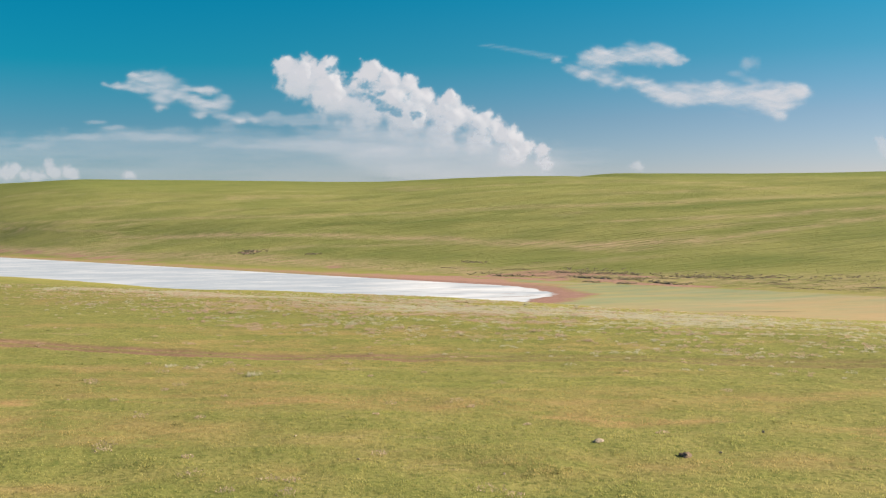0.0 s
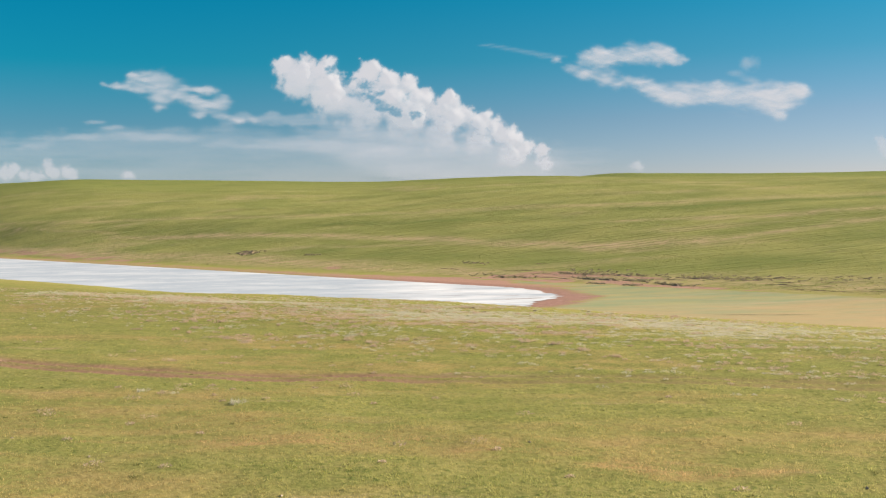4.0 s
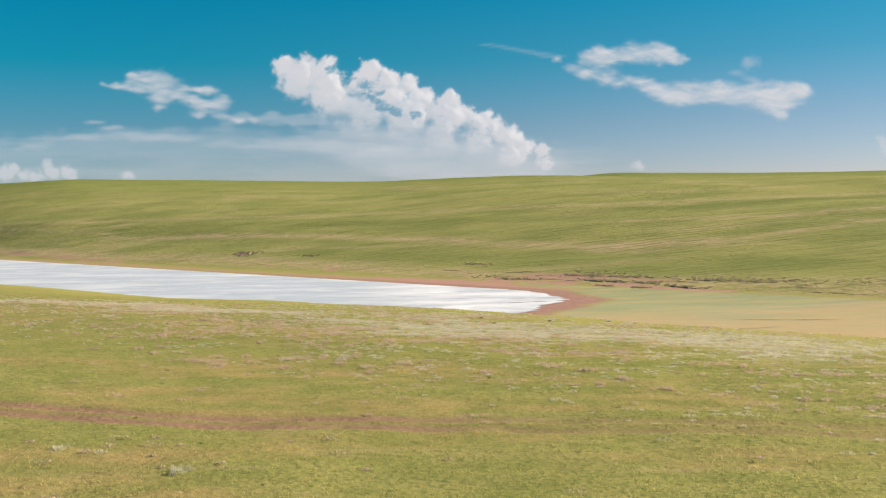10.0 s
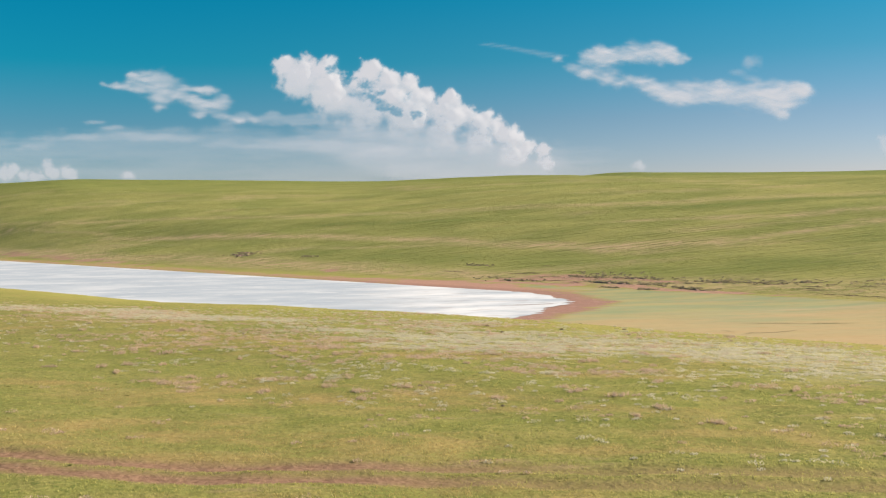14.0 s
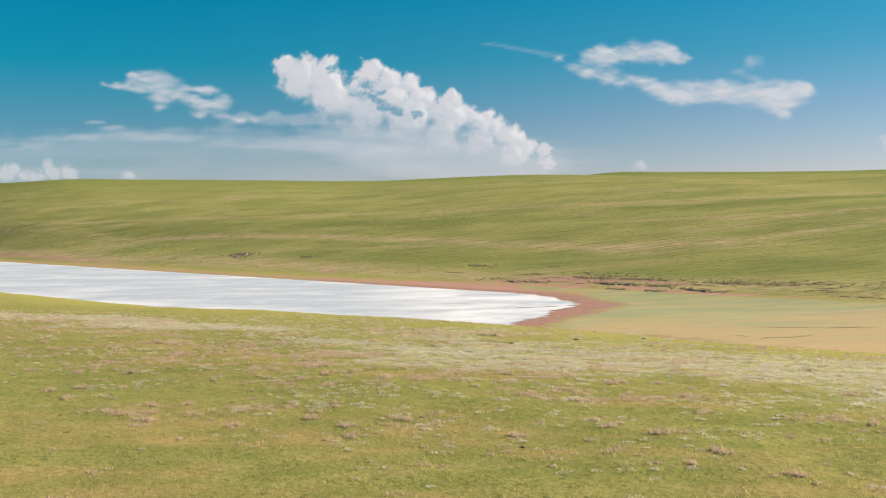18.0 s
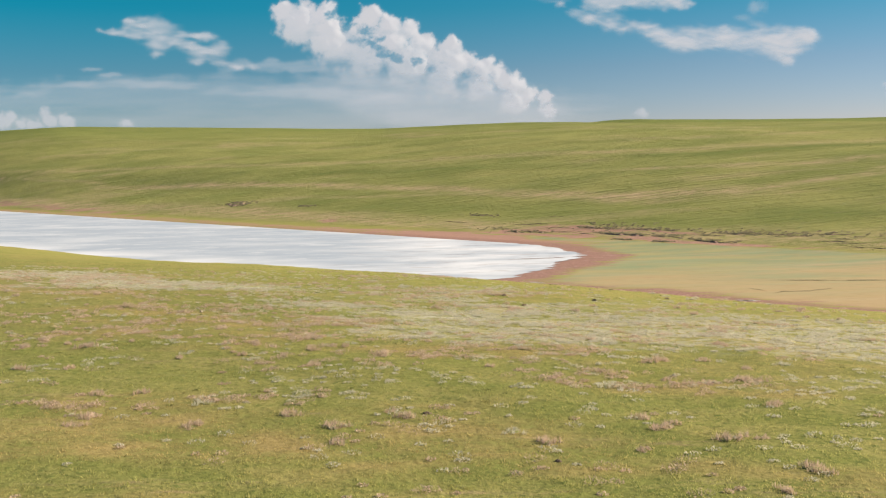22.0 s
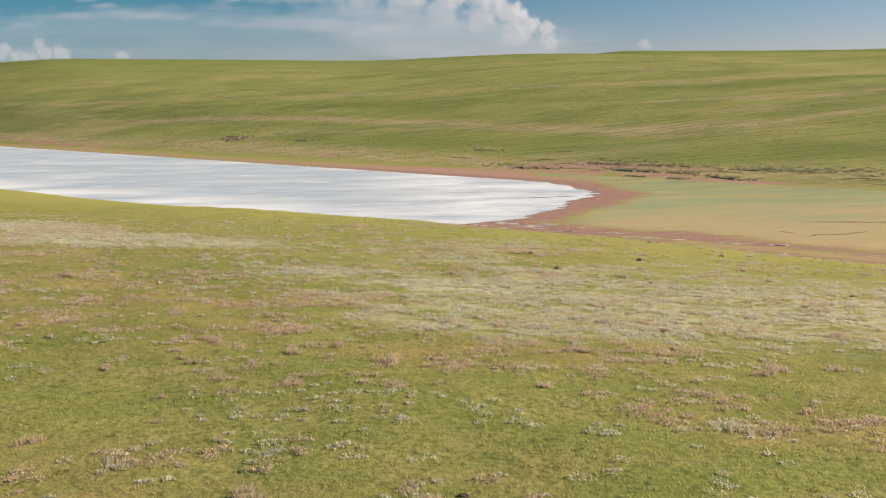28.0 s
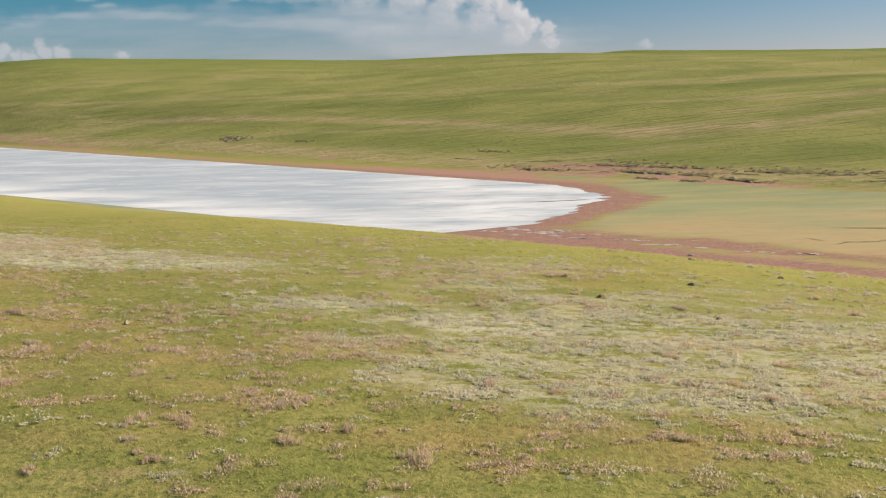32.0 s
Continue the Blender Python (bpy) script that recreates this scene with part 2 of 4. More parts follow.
def zones(x, y):
    """Kinds of ground: bare red mud, marsh, white-flowered sward, straw-dry sward, worn track."""
    s, a, k = down(x, y), across(x, y), hill_part(x, y)
    gap = lake_gap(x, y)
    wob = (fbm(x / 14, y / 14, 4, 51) - 0.5) * 2
    west = 1 - step(x, 5, 32)
    valley = step(s + 2 * wob, 147.5, 150) * (1 - step(a + 3.5 * wob, 223 + 2 * west, 230 + 3 * west))
    tip = (1 - step(gap + 7 * wob, 3, 14)) * step(x + 4 * wob, -10, -2)
    lane = step(s + 1.5 * wob, 159.5, 162.5) * (1 - step(s + 1.5 * wob, 164.5, 168)) * step(x + 8 * wob, 22, 40)
    strip = step(x + 4 * wob, -8, 3) * (1 - step(s + 4 * wob + 0.05 * (x - 45), 166, 177)) * (1 - 0.6 * lane) * (1 - 0.25 * step(x + 8 * wob, 56, 90))
    far = step(a + 3 * wob, 214 - 6 * step(-x, -25, -5), 217 - 6 * step(-x, -25, -5)) * (1 - step(a + 3 * wob, 218 + 1 * west, 224 + 2 * west)) * (1 - step(x + 8 * wob, 34, 52))
    red = valley * np.clip(np.maximum(np.maximum(tip, strip), far * (0.8 - 0.25 * step(-x, 0, 60))), 0, 1)
    red = np.maximum(red, step(wob + 0.25 * np.exp(-((a - 232) / 7) ** 2) * step(x, 5, 60), 0.42, 0.6) * np.exp(-((a - 232) / 9) ** 2))
    red = np.maximum(red, np.exp(-((a - 228.3 + 1.5 * wob) / 2.6) ** 2) * step(x + 10 * wob, 8, 26) * (1 - 0.8 * step(x + 10 * wob, 72, 92)) * step(fbm(x / 9, y / 5, 4, 55), 0.22, 0.42))
    for cx, ca, rx, ra in ((47, 241, 13, 5.5), (57, 231, 8, 3.5), (38, 236, 9, 3), (66, 243, 9, 2.2)):
        red = np.maximum(red, 0.95 * np.exp(-((x - cx) / rx) ** 2 - ((a - ca + 4 * wob) / ra) ** 2) * step(fbm(x / 6, a / 2.2, 4, 56), 0.12, 0.4))
    red = np.maximum(red, 0.75 * band(x, k, [-430, -300, -240, -190, -120], [0.030, 0.036, 0.040, 0.030, 0.014], 0.017) * step(fbm(x / 22, y / 9, 4, 57), 0.34, 0.56))
    marsh = valley * (1 - red) * np.maximum(step(x + 6 * wob, 6, 26), 1 - step(a, 196, 206))
    white = np.zeros_like(x)
    for cx, cy, rx, ry, full in ((-17, 112.5, 12, 7.5, 1.0), (-34, 121, 10, 6, 0.8), (-6.5, 97, 4.5, 2.2, 0.8), (0.5, 94, 5, 3.4, 1.0), (-1, 90, 7, 2, 0.5), (9, 92, 12, 13, 0.75), (19, 89, 13, 10, 0.85)):
        d = np.sqrt(((x - cx) / rx) ** 2 + ((y - cy) / ry) ** 2) + 0.7 * wob + 0.6 * (fbm(x / 2.5, y / 1.6, 3, 62) - 0.5)
        white = np.maximum(white, full * (1 - step(d, 0.55, 1.15)))
    belt = step(s + 5 * wob, 63, 72) * (1 - step(s + 6 * wob, 82, 95)) * step(x + 6 * wob, -7, 5)
    white = np.maximum(white, 0.62 * belt * step(fbm(x / 7, y / 3.6, 4, 66), 0.44, 0.60))
    white = white * (1 - step(s + 5 * wob, 90, 98))
    dry = np.clip(step(fbm(x / 11, y / 3.2, 4, 71), 0.47, 0.66) * (0.52 + 0.48 * step(s, 45, 66)) * (1 - 0.6 * step(s, 95, 120)), 0, 1)
    streaks = np.exp(-((y - np.interp(x, [-14, -9, 0, 6, 14], [35.5, 35.5, 34.5, 31.5, 29.5]) + 1.5 * wob) / 1.5) ** 2) + 0.6 * np.exp(-((y - 24.5 - 0.1 * x + 2 * wob) / 1.0) ** 2)
    dry = np.maximum(dry, streaks * step(fbm(x / 3, y / 1.2, 4, 73), 0.36, 0.6) * step(40 - y, 0, 2))
    dry = dry * (1 - 0.75 * step(s, 42, 60))
    dry = np.maximum(dry, 0.45 * heath_at(x, y))
    dry = np.maximum(dry, step(k, 0.0, 0.03) * step(fbm(x / 60, y / 22 + x / 80, 4, 77) + 0.28 * np.exp(-(k / 0.045) ** 2), 0.56, 0.80))
    dry = np.maximum(dry, 0.35 * belt * step(x, -6, 8) * step(fbm(x / 5, y / 2.6, 4, 67), 0.36, 0.58))
    foot = np.exp(-((a - 235 - 0.04 * x + 5 * wob) / 9) ** 2) * step(x, 4, 34)
    strip_dry, lush = hill_strips(x, k)
    strip_dry = np.maximum(strip_dry, 0.8 * foot)
    dry = np.maximum(dry * (1 - 0.5 * step(k, 0, 0.05)), strip_dry)
    return red, marsh, white * (1 - valley), dry * (1 - valley), np.clip(track_at(x, y), 0, 1) * (0.42 + 0.58 * step(-x, -5, 3)), lush * (1 - valley)


def sheet(name, xs, ys, mat, attrs):
    """A mesh over a bent grid of points on the land."""
    rows, cols = xs.shape
    zs = land(xs, ys)
    me = bpy.data.meshes.new(name)
    idx = np.arange(rows * cols).reshape(rows, cols)
    quads = np.stack([idx[:-1, :-1], idx[:-1, 1:], idx[1:, 1:], idx[1:, :-1]], -1).reshape(-1, 4)
    fill_mesh(me, np.stack([xs, ys, zs], -1).reshape(-1, 3), quads)
    for key, values in attrs.items():
        at = me.attributes.new(key, "FLOAT", "POINT")
        at.data.foreach_set("value", values.reshape(-1).astype(np.float32))
    me.polygons.foreach_set("use_smooth", np.ones(len(quads), bool))
    me.materials.append(mat)
    return new(name, me)


def fill_mesh(me, verts, faces):
    """Fast filling of a mesh whose faces all have the same number of corners."""
    n, c = faces.shape
    me.vertices.add(len(verts))
    me.vertices.foreach_set("co", verts.astype(np.float32).reshape(-1))
    me.loops.add(n * c)
    me.loops.foreach_set("vertex_index", faces.astype(np.int32).reshape(-1))
    me.polygons.add(n)
    me.polygons.foreach_set("loop_start", np.arange(0, n * c, c, dtype=np.int32))
    me.polygons.foreach_set("loop_total", np.full(n, c, dtype=np.int32))
    me.update(calc_edges=True)


# ---- materials ----
def ground_material():
    g = Graph("steppe_ground")
    big = g.noise(0.02, 4, (1, 1.4, 1), 0.7)
    mid = g.noise(0.35, 5, (1, 1.5, 1), 0.2)
    fine = g.noise(5.0, 5)
    tiny = g.noise(28.0, 3)
    clump = g.noise(1.6, 4, (0.8, 1.2, 1), 0.3, rough=0.65)
    hill = g.attr("hill")
    green = g.mix(g.ramp(mid, 0.35, 0.68), (0.166, 0.184, 0.050), (0.247, 0.231, 0.081))
    green = g.mix(g.ramp(big, 0.35, 0.65), green, g.mix(0.5, green, (0.245, 0.218, 0.082)))
    green = g.mix(g.ramp(fine, 0.42, 0.72), green, (0.100, 0.124, 0.034))
    straw = g.mix(g.ramp(fine, 0.3, 0.7), (0.330, 0.210, 0.110), (0.275, 0.180, 0.080))
    straw = g.mix(hill, straw, (0.380, 0.285, 0.172))
    near_dry = g.ramp(g.math("ADD", mid, g.math("MULTIPLY", fine, 0.6)), 0.60, 1.05)
    dry = g.math("MULTIPLY", g.attr("dry"), g.math("MAXIMUM", near_dry, g.math("MULTIPLY", hill, g.ramp(g.noise(0.09, 6, (1, 2, 1), rough=0.65), 0.36, 0.62))), True)
    flat = g.node("SeparateXYZ")
    g.put(flat.inputs[0], g.pos)
    slope = g.math("ADD", g.math("MULTIPLY", flat.outputs[0], 0.66), g.math("MULTIPLY", flat.outputs[1], 0.75))
    slope = g.math("ADD", slope, g.math("MULTIPLY", mid, 14.0))
    green = g.mix(g.ramp(slope, 72, 112), g.mix(1.0, green, (0.90, 0.89, 0.88), "MULTIPLY"), g.mix(0.6, green, (0.285, 0.265, 0.078)))
    green = g.mix(hill, green, g.mix(g.ramp(big, 0.35, 0.65), (0.178, 0.192, 0.060), (0.244, 0.238, 0.082)))
    c = g.mix(dry, green, straw)
    c = g.mix(g.math("MULTIPLY", g.math("SUBTRACT", 1.0, hill), g.math("MULTIPLY", g.ramp(clump, 0.50, 0.66), 0.28)), c, (0.120, 0.130, 0.038))
    white = g.math("MULTIPLY", g.attr("white"), g.ramp(g.math("ADD", g.math("ADD", g.math("MULTIPLY", fine, 0.5), g.math("MULTIPLY", mid, 0.35)), g.math("MULTIPLY", clump, 0.9)), 0.80, 0.92), True)
    c = g.mix(g.math("MULTIPLY", g.math("SUBTRACT", 1.0, hill), g.math("MULTIPLY", g.ramp(g.noise(14.0, 4, (1, 1.6, 1), 0.4, rough=0.7), 0.54, 0.72), 0.3)), c, (0.300, 0.270, 0.100))
    c = g.mix(g.math("MULTIPLY", white, 0.62), c, (0.46, 0.435, 0.36))
    soil = g.mix(g.ramp(fine, 0.3, 0.7), (0.155, 0.090, 0.062), (0.245, 0.155, 0.105))
    c = g.mix(g.math("MULTIPLY", g.attr("track"), g.ramp(g.math("ADD", mid, g.math("MULTIPLY", clump, 0.5)), 0.30, 0.60), True), c, soil)
    bog = g.mix(g.ramp(g.noise(0.030, 4, (1, 1.6, 1), 0.7), 0.38, 0.62), (0.330, 0.270, 0.160), (0.265, 0.280, 0.165))
    run = g.math("ADD", g.math("MULTIPLY", flat.outputs[0], 0.75), g.math("MULTIPLY", flat.outputs[1], 0.66))
    lead = g.math("SUBTRACT", g.math("ADD", flat.outputs[0], g.math("MULTIPLY", g.noise(0.05, 6, (0.6, 1.6, 1), 0.25, rough=0.62), 80.0)), g.math("MULTIPLY", g.math("SUBTRACT", run, 198.0), 1.3))
    bog = g.mix(g.math("MULTIPLY", g.ramp(g.noise(0.07, 6, (0.45, 2.2, 1), 0.3, rough=0.65, shift=6), 0.42, 0.66), 0.7), bog, (0.345, 0.255, 0.145))
    bog = g.mix(g.math("MULTIPLY", g.ramp(g.noise(0.10, 6, (0.4, 2.2, 1), 0.25, rough=0.65, shift=14), 0.48, 0.70), 0.6), bog, (0.340, 0.320, 0.215))
    bog = g.mix(g.math("MULTIPLY", g.ramp(lead, 92, 138), 0.6), bog, (0.375, 0.262, 0.142))
    bog = g.mix(g.math("MULTIPLY", g.ramp(lead, 150, 78), g.ramp(g.noise(0.05, 5, (0.35, 2.4, 1), 0.3, rough=0.6, shift=27), 0.30, 0.50)), bog, g.mix(g.ramp(g.noise(0.09, 5, (0.5, 2, 1), 0.3), 0.4, 0.65), (0.205, 0.235, 0.135), (0.285, 0.265, 0.132)))
    bog = g.mix(g.math("MULTIPLY", g.ramp(g.noise(0.12, 5, (1, 2, 1), 0.75), 0.5, 0.8), 0.6), bog, (0.33, 0.245, 0.135))
    bog = g.mix(g.math("MULTIPLY", g.ramp(g.noise(0.5, 6, (0.6, 2.0, 1), 0.75, rough=0.65), 0.45, 0.75), 0.35), bog, (0.20, 0.165, 0.085))
    ragged = g.math("MULTIPLY", g.math("SUBTRACT", g.noise(0.22, 7, (0.5, 2.0, 1), 0.25, rough=0.72, shift=3), 0.5), 2.4)
    c = g.mix(g.ramp(g.math("ADD", g.attr("marsh"), ragged), 0.15, 0.85), c, bog)
    mud = g.mix(g.ramp(g.noise(2.2, 6, (1, 1.0, 1), 0.75, rough=0.8), 0.35, 0.65), (0.205, 0.118, 0.098), (0.315, 0.190, 0.155))
    salt = g.ramp(g.noise(0.42, 6, (0.6, 1.7, 1), 0.2, rough=0.72, shift=9), 0.585, 0.665)
    mud = g.mix(g.math("MULTIPLY", g.ramp(g.noise(0.28, 6, (0.7, 1.5, 1), 0.4, rough=0.72, shift=17), 0.50, 0.66), 0.45), mud, (0.165, 0.120, 0.088))
    mud = g.mix(g.math("MULTIPLY", salt, 0.5), mud, (0.45, 0.36, 0.32))
    mud = g.mix(g.math("MULTIPLY", g.ramp(run, 212, 218), 0.65), mud, g.mix(g.ramp(fine, 0.35, 0.65), (0.40, 0.245, 0.190), (0.33, 0.195, 0.145)))
    c = g.mix(g.ramp(g.math("ADD", g.attr("red"), ragged), 0.20, 0.85), c, mud)
    speck = g.noise(0.5, 5, rough=0.7)
    c = g.mix(g.math("MULTIPLY", hill, g.math("MULTIPLY", g.ramp(speck, 0.48, 0.75), 0.22)), c, (0.100, 0.128, 0.030))
    # Greener upper hill; part of its darkening stands in for dimmer light.
    high = g.ramp(g.math("ADD", flat.outputs[2], g.math("MULTIPLY", big, 16.0)), 42, 78)
    c = g.mix(g.math("MULTIPLY", high, 0.75), c, (0.118, 0.150, 0.040))
    c = g.mix(g.math("MULTIPLY", g.attr("lush"), 0.5), c, (0.098, 0.130, 0.034))
    ribs = g.math("ADD", g.noise(0.26, 4, (0.16, 1.5, 1), -0.34, rough=0.6), g.math("MULTIPLY", speck, 0.25))
    c = g.mix(g.math("MULTIPLY", hill, g.math("MULTIPLY", g.ramp(ribs, 0.62, 0.78), 0.30)), c, (0.112, 0.138, 0.040))
    h = g.math("ADD", g.math("ADD", g.math("MULTIPLY", fine, 0.12), g.math("MULTIPLY", tiny, 0.04)), g.math("MULTIPLY", clump, 0.30))
    n1 = g.bump(h, g.math("SUBTRACT", 0.7, g.math("MULTIPLY", g.attr("marsh"), 0.6)), 0.5)
    b = g.node("Bump", Distance=2.2, Height=ribs)
    g.put(b.inputs["Strength"], g.math("MULTIPLY", hill, 0.75))
    g.put(b.inputs["Normal"], n1)
    return g.surface(c, 1.0, b.outputs[0], 0.03)


def salt_material():
    g = Graph("salt_lake")
    streak = g.noise(0.026, 7, (1.0, 2.6, 1), 0.78, rough=0.66)
    fine = g.noise(0.25, 6, (1, 2.2, 1), 0.78, rough=0.65)
    sep = g.node("SeparateXYZ")
    g.put(sep.inputs[0], g.pos)
    run = g.math("ADD", g.math("MULTIPLY", sep.outputs[0], 0.66), g.math("MULTIPLY", sep.outputs[1], 0.75))
    run = g.math("ADD", run, g.math("MULTIPLY", g.math("SUBTRACT", streak, 0.5), 50.0))
    wide = g.math("ADD", g.math("MULTIPLY", sep.outputs[0], 0.75), g.math("MULTIPLY", sep.outputs[1], 0.66))
    wide = g.math("ADD", wide, g.math("MULTIPLY", g.math("SUBTRACT", streak, 0.5), 24.0))
    crust = g.math("MAXIMUM", g.math("MAXIMUM", g.ramp(run, 178, 160), g.ramp(wide, 205, 215)), g.ramp(sep.outputs[0], -22, 18))
    wash = g.noise(0.085, 7, (0.8, 2.4, 1), 0.74, rough=0.74, shift=2)
    v = g.math("ADD", g.math("MULTIPLY", g.ramp(streak, 0.38, 0.64), 0.45), g.math("MULTIPLY", crust, 0.70), True)
    v = g.math("MULTIPLY", v, g.ramp(g.noise(0.024, 6, (0.9, 2.2, 1), 0.74, rough=0.62, shift=11), 0.66, 0.40), True)
    c = g.mix(v, (0.305, 0.348, 0.408), (0.565, 0.578, 0.610))
    c = g.mix(g.math("MULTIPLY", g.ramp(wash, 0.54, 0.64), 0.45), c, (0.575, 0.588, 0.615))
    c = g.mix(g.math("MULTIPLY", g.ramp(fine, 0.52, 0.75), 0.3), c, (0.47, 0.485, 0.51))
    thin = g.ramp(g.noise(0.16, 6, (0.6, 2.2, 1), 0.76, rough=0.7, shift=4), 0.57, 0.66)
    c = g.mix(g.math("MULTIPLY", thin, 0.30), c, (0.215, 0.225, 0.245))
    shoal = g.math("MULTIPLY", g.ramp(g.noise(0.22, 6, (0.45, 1.6, 1), 0.15, rough=0.68, shift=21), 0.55, 0.64), g.ramp(sep.outputs[0], -30, 6))
    c = g.mix(g.math("MULTIPLY", shoal, 0.45), c, (0.25, 0.205, 0.195))
    return g.surface(c, 1.0, g.bump(fine, 0.2, 0.05), 0.0)


def blade_material(name, a, b, c, through=0.48, straw=None):
    """Leaves that let some light through; each clump differs a little."""
    g = Graph(name)
    r = g.node("NewGeometry").outputs["Random Per Island"]
    patch = g.ramp(g.noise(0.35, 4, (1, 1.8, 1), 0.2), 0.35, 0.68)
    col = g.mix(patch, a, b)
    col = g.mix(g.math("MULTIPLY", r, 0.7), col, c)
    col = g.mix(g.math("MULTIPLY", g.ramp(r, 0.30, 0.05), 0.3), col, (0.06, 0.08, 0.02))
    if straw:
        col = g.mix(g.math("MULTIPLY", g.attr("dry"), 0.8), col, straw)
    d = g.node("BsdfDiffuse")
    t = g.node("BsdfTranslucent")
    for lobe in (d, t):
        g.put(lobe.inputs["Color"], col)
    m = g.node("MixShader")
    m.inputs[0].default_value = through
    g.put(m.inputs[1], d.outputs[0])
    g.put(m.inputs[2], t.outputs[0])
    g.put(g.out.inputs[0], m.outputs[0])
    return g.mat


def stone_material(name, a, b):
    g = Graph(name)
    n = g.noise(14, 6)
    c = g.mix(g.ramp(n, 0.35, 0.65), a, b)
    return g.surface(c, 0.9, g.bump(g.noise(40, 4), 0.6, 0.02), 0.2)


def cloud_material():
    g = Graph("cloud_vapour")
    d = g.node("BsdfDiffuse")
    d.inputs[0].default_value = (0.13, 0.13, 0.13, 1)
    # Lavender glow stands in for sunlight scattered inside the vapour.
    e = g.node("Emission")
    e.inputs[0].default_value = (0.87, 0.86, 0.91, 1)
    e.inputs[1].default_value = 0.285
    add = g.node("AddShader")
    g.put(add.inputs[0], d.outputs[0])
    g.put(add.inputs[1], e.outputs[0])
    clear = g.node("BsdfTransparent")
    m = g.node("MixShader")
    g.put(m.inputs[0], g.attr("cover"))
    g.put(m.inputs[1], clear.outputs[0])
    g.put(m.inputs[2], add.outputs[0])
    g.put(g.out.inputs[0], m.outputs[0])
    return g.mat


GROUND, SALT, VAPOUR = ground_material(), salt_material(), cloud_material()
GRASS = blade_material("short_grass", (0.305, 0.340, 0.088), (0.420, 0.398, 0.134), (0.53, 0.465, 0.205), 0.57, straw=(0.57, 0.375, 0.205))
STRAW = blade_material("dry_stalks", (0.54, 0.40, 0.31), (0.46, 0.35, 0.25), (0.60, 0.47, 0.38))
PALE = blade_material("wormwood", (0.62, 0.575, 0.475), (0.70, 0.64, 0.54), (0.42, 0.40, 0.26))
DARK_LEAF = blade_material("rank_herbs", (0.130, 0.160, 0.048), (0.165, 0.175, 0.058), (0.22, 0.20, 0.09))
HILL_LEAF = blade_material("hill_herbs", (0.205, 0.238, 0.068), (0.255, 0.262, 0.090), (0.30, 0.28, 0.12))


# ---- ground and lake ----
def build_ground():
    ys = np.concatenate([np.linspace(-90, 18, 28), np.arange(18.4, 130, 0.42), np.arange(130, 345, 1.2), np.arange(345, 720, 3.2), np.arange(720, 1300, 8.0), np.arange(1300, 2000, 16.0), np.geomspace(2000, 4700, 20)])
    a = np.concatenate([np.linspace(-1.35, -0.52, 24)[:-1], np.linspace(-0.52, 0.52, 330), np.linspace(0.52, 1.35, 24)[1:]])
    yy, aa = np.meshgrid(ys, a, indexing="ij")
    xx = aa * (yy + 130)
    red, marsh, white, dry, track, lush = zones(xx, yy)
    attrs = dict(red=red, marsh=marsh, white=white, dry=dry, track=track, lush=lush, hill=step(hill_part(xx, yy), 0.0, 0.025))
    ob = sheet("ground", xx, yy, GROUND, attrs)
    return tagged(ob, "rolling green steppe with dry patches and bare red mud", "ground", kind="structure")


def build_lake():
    bm = bmesh.new()
    outline = lake_outline()
    verts = [bm.verts.new((x, y, lake_level(x, y))) for x, y in outline]
    edges = [bm.edges.new((verts[i], verts[(i + 1) % len(verts)])) for i in range(len(verts))]
    bmesh.ops.triangle_fill(bm, use_beauty=True, edges=edges)
    for f in bm.faces:
        if f.normal.z < 0:
            f.normal_flip()
    me = bpy.data.meshes.new("salt_lake")
    bm.to_mesh(me)
    bm.free()
    me.materials.append(SALT)
    return tagged(new("salt_lake", me), "pale salt lake with a white crust and grey streaks", "lake", kind="structure")


build_ground()
build_lake()


# ---- clouds ----
CLOUD_FAR = 4300.0


def box_blur(f, n):
    for _ in range(2):
        for axis in (0, 1):
            f = sum(np.roll(f, k, axis) for k in range(-n, n + 1)) / (2 * n + 1)
    return f


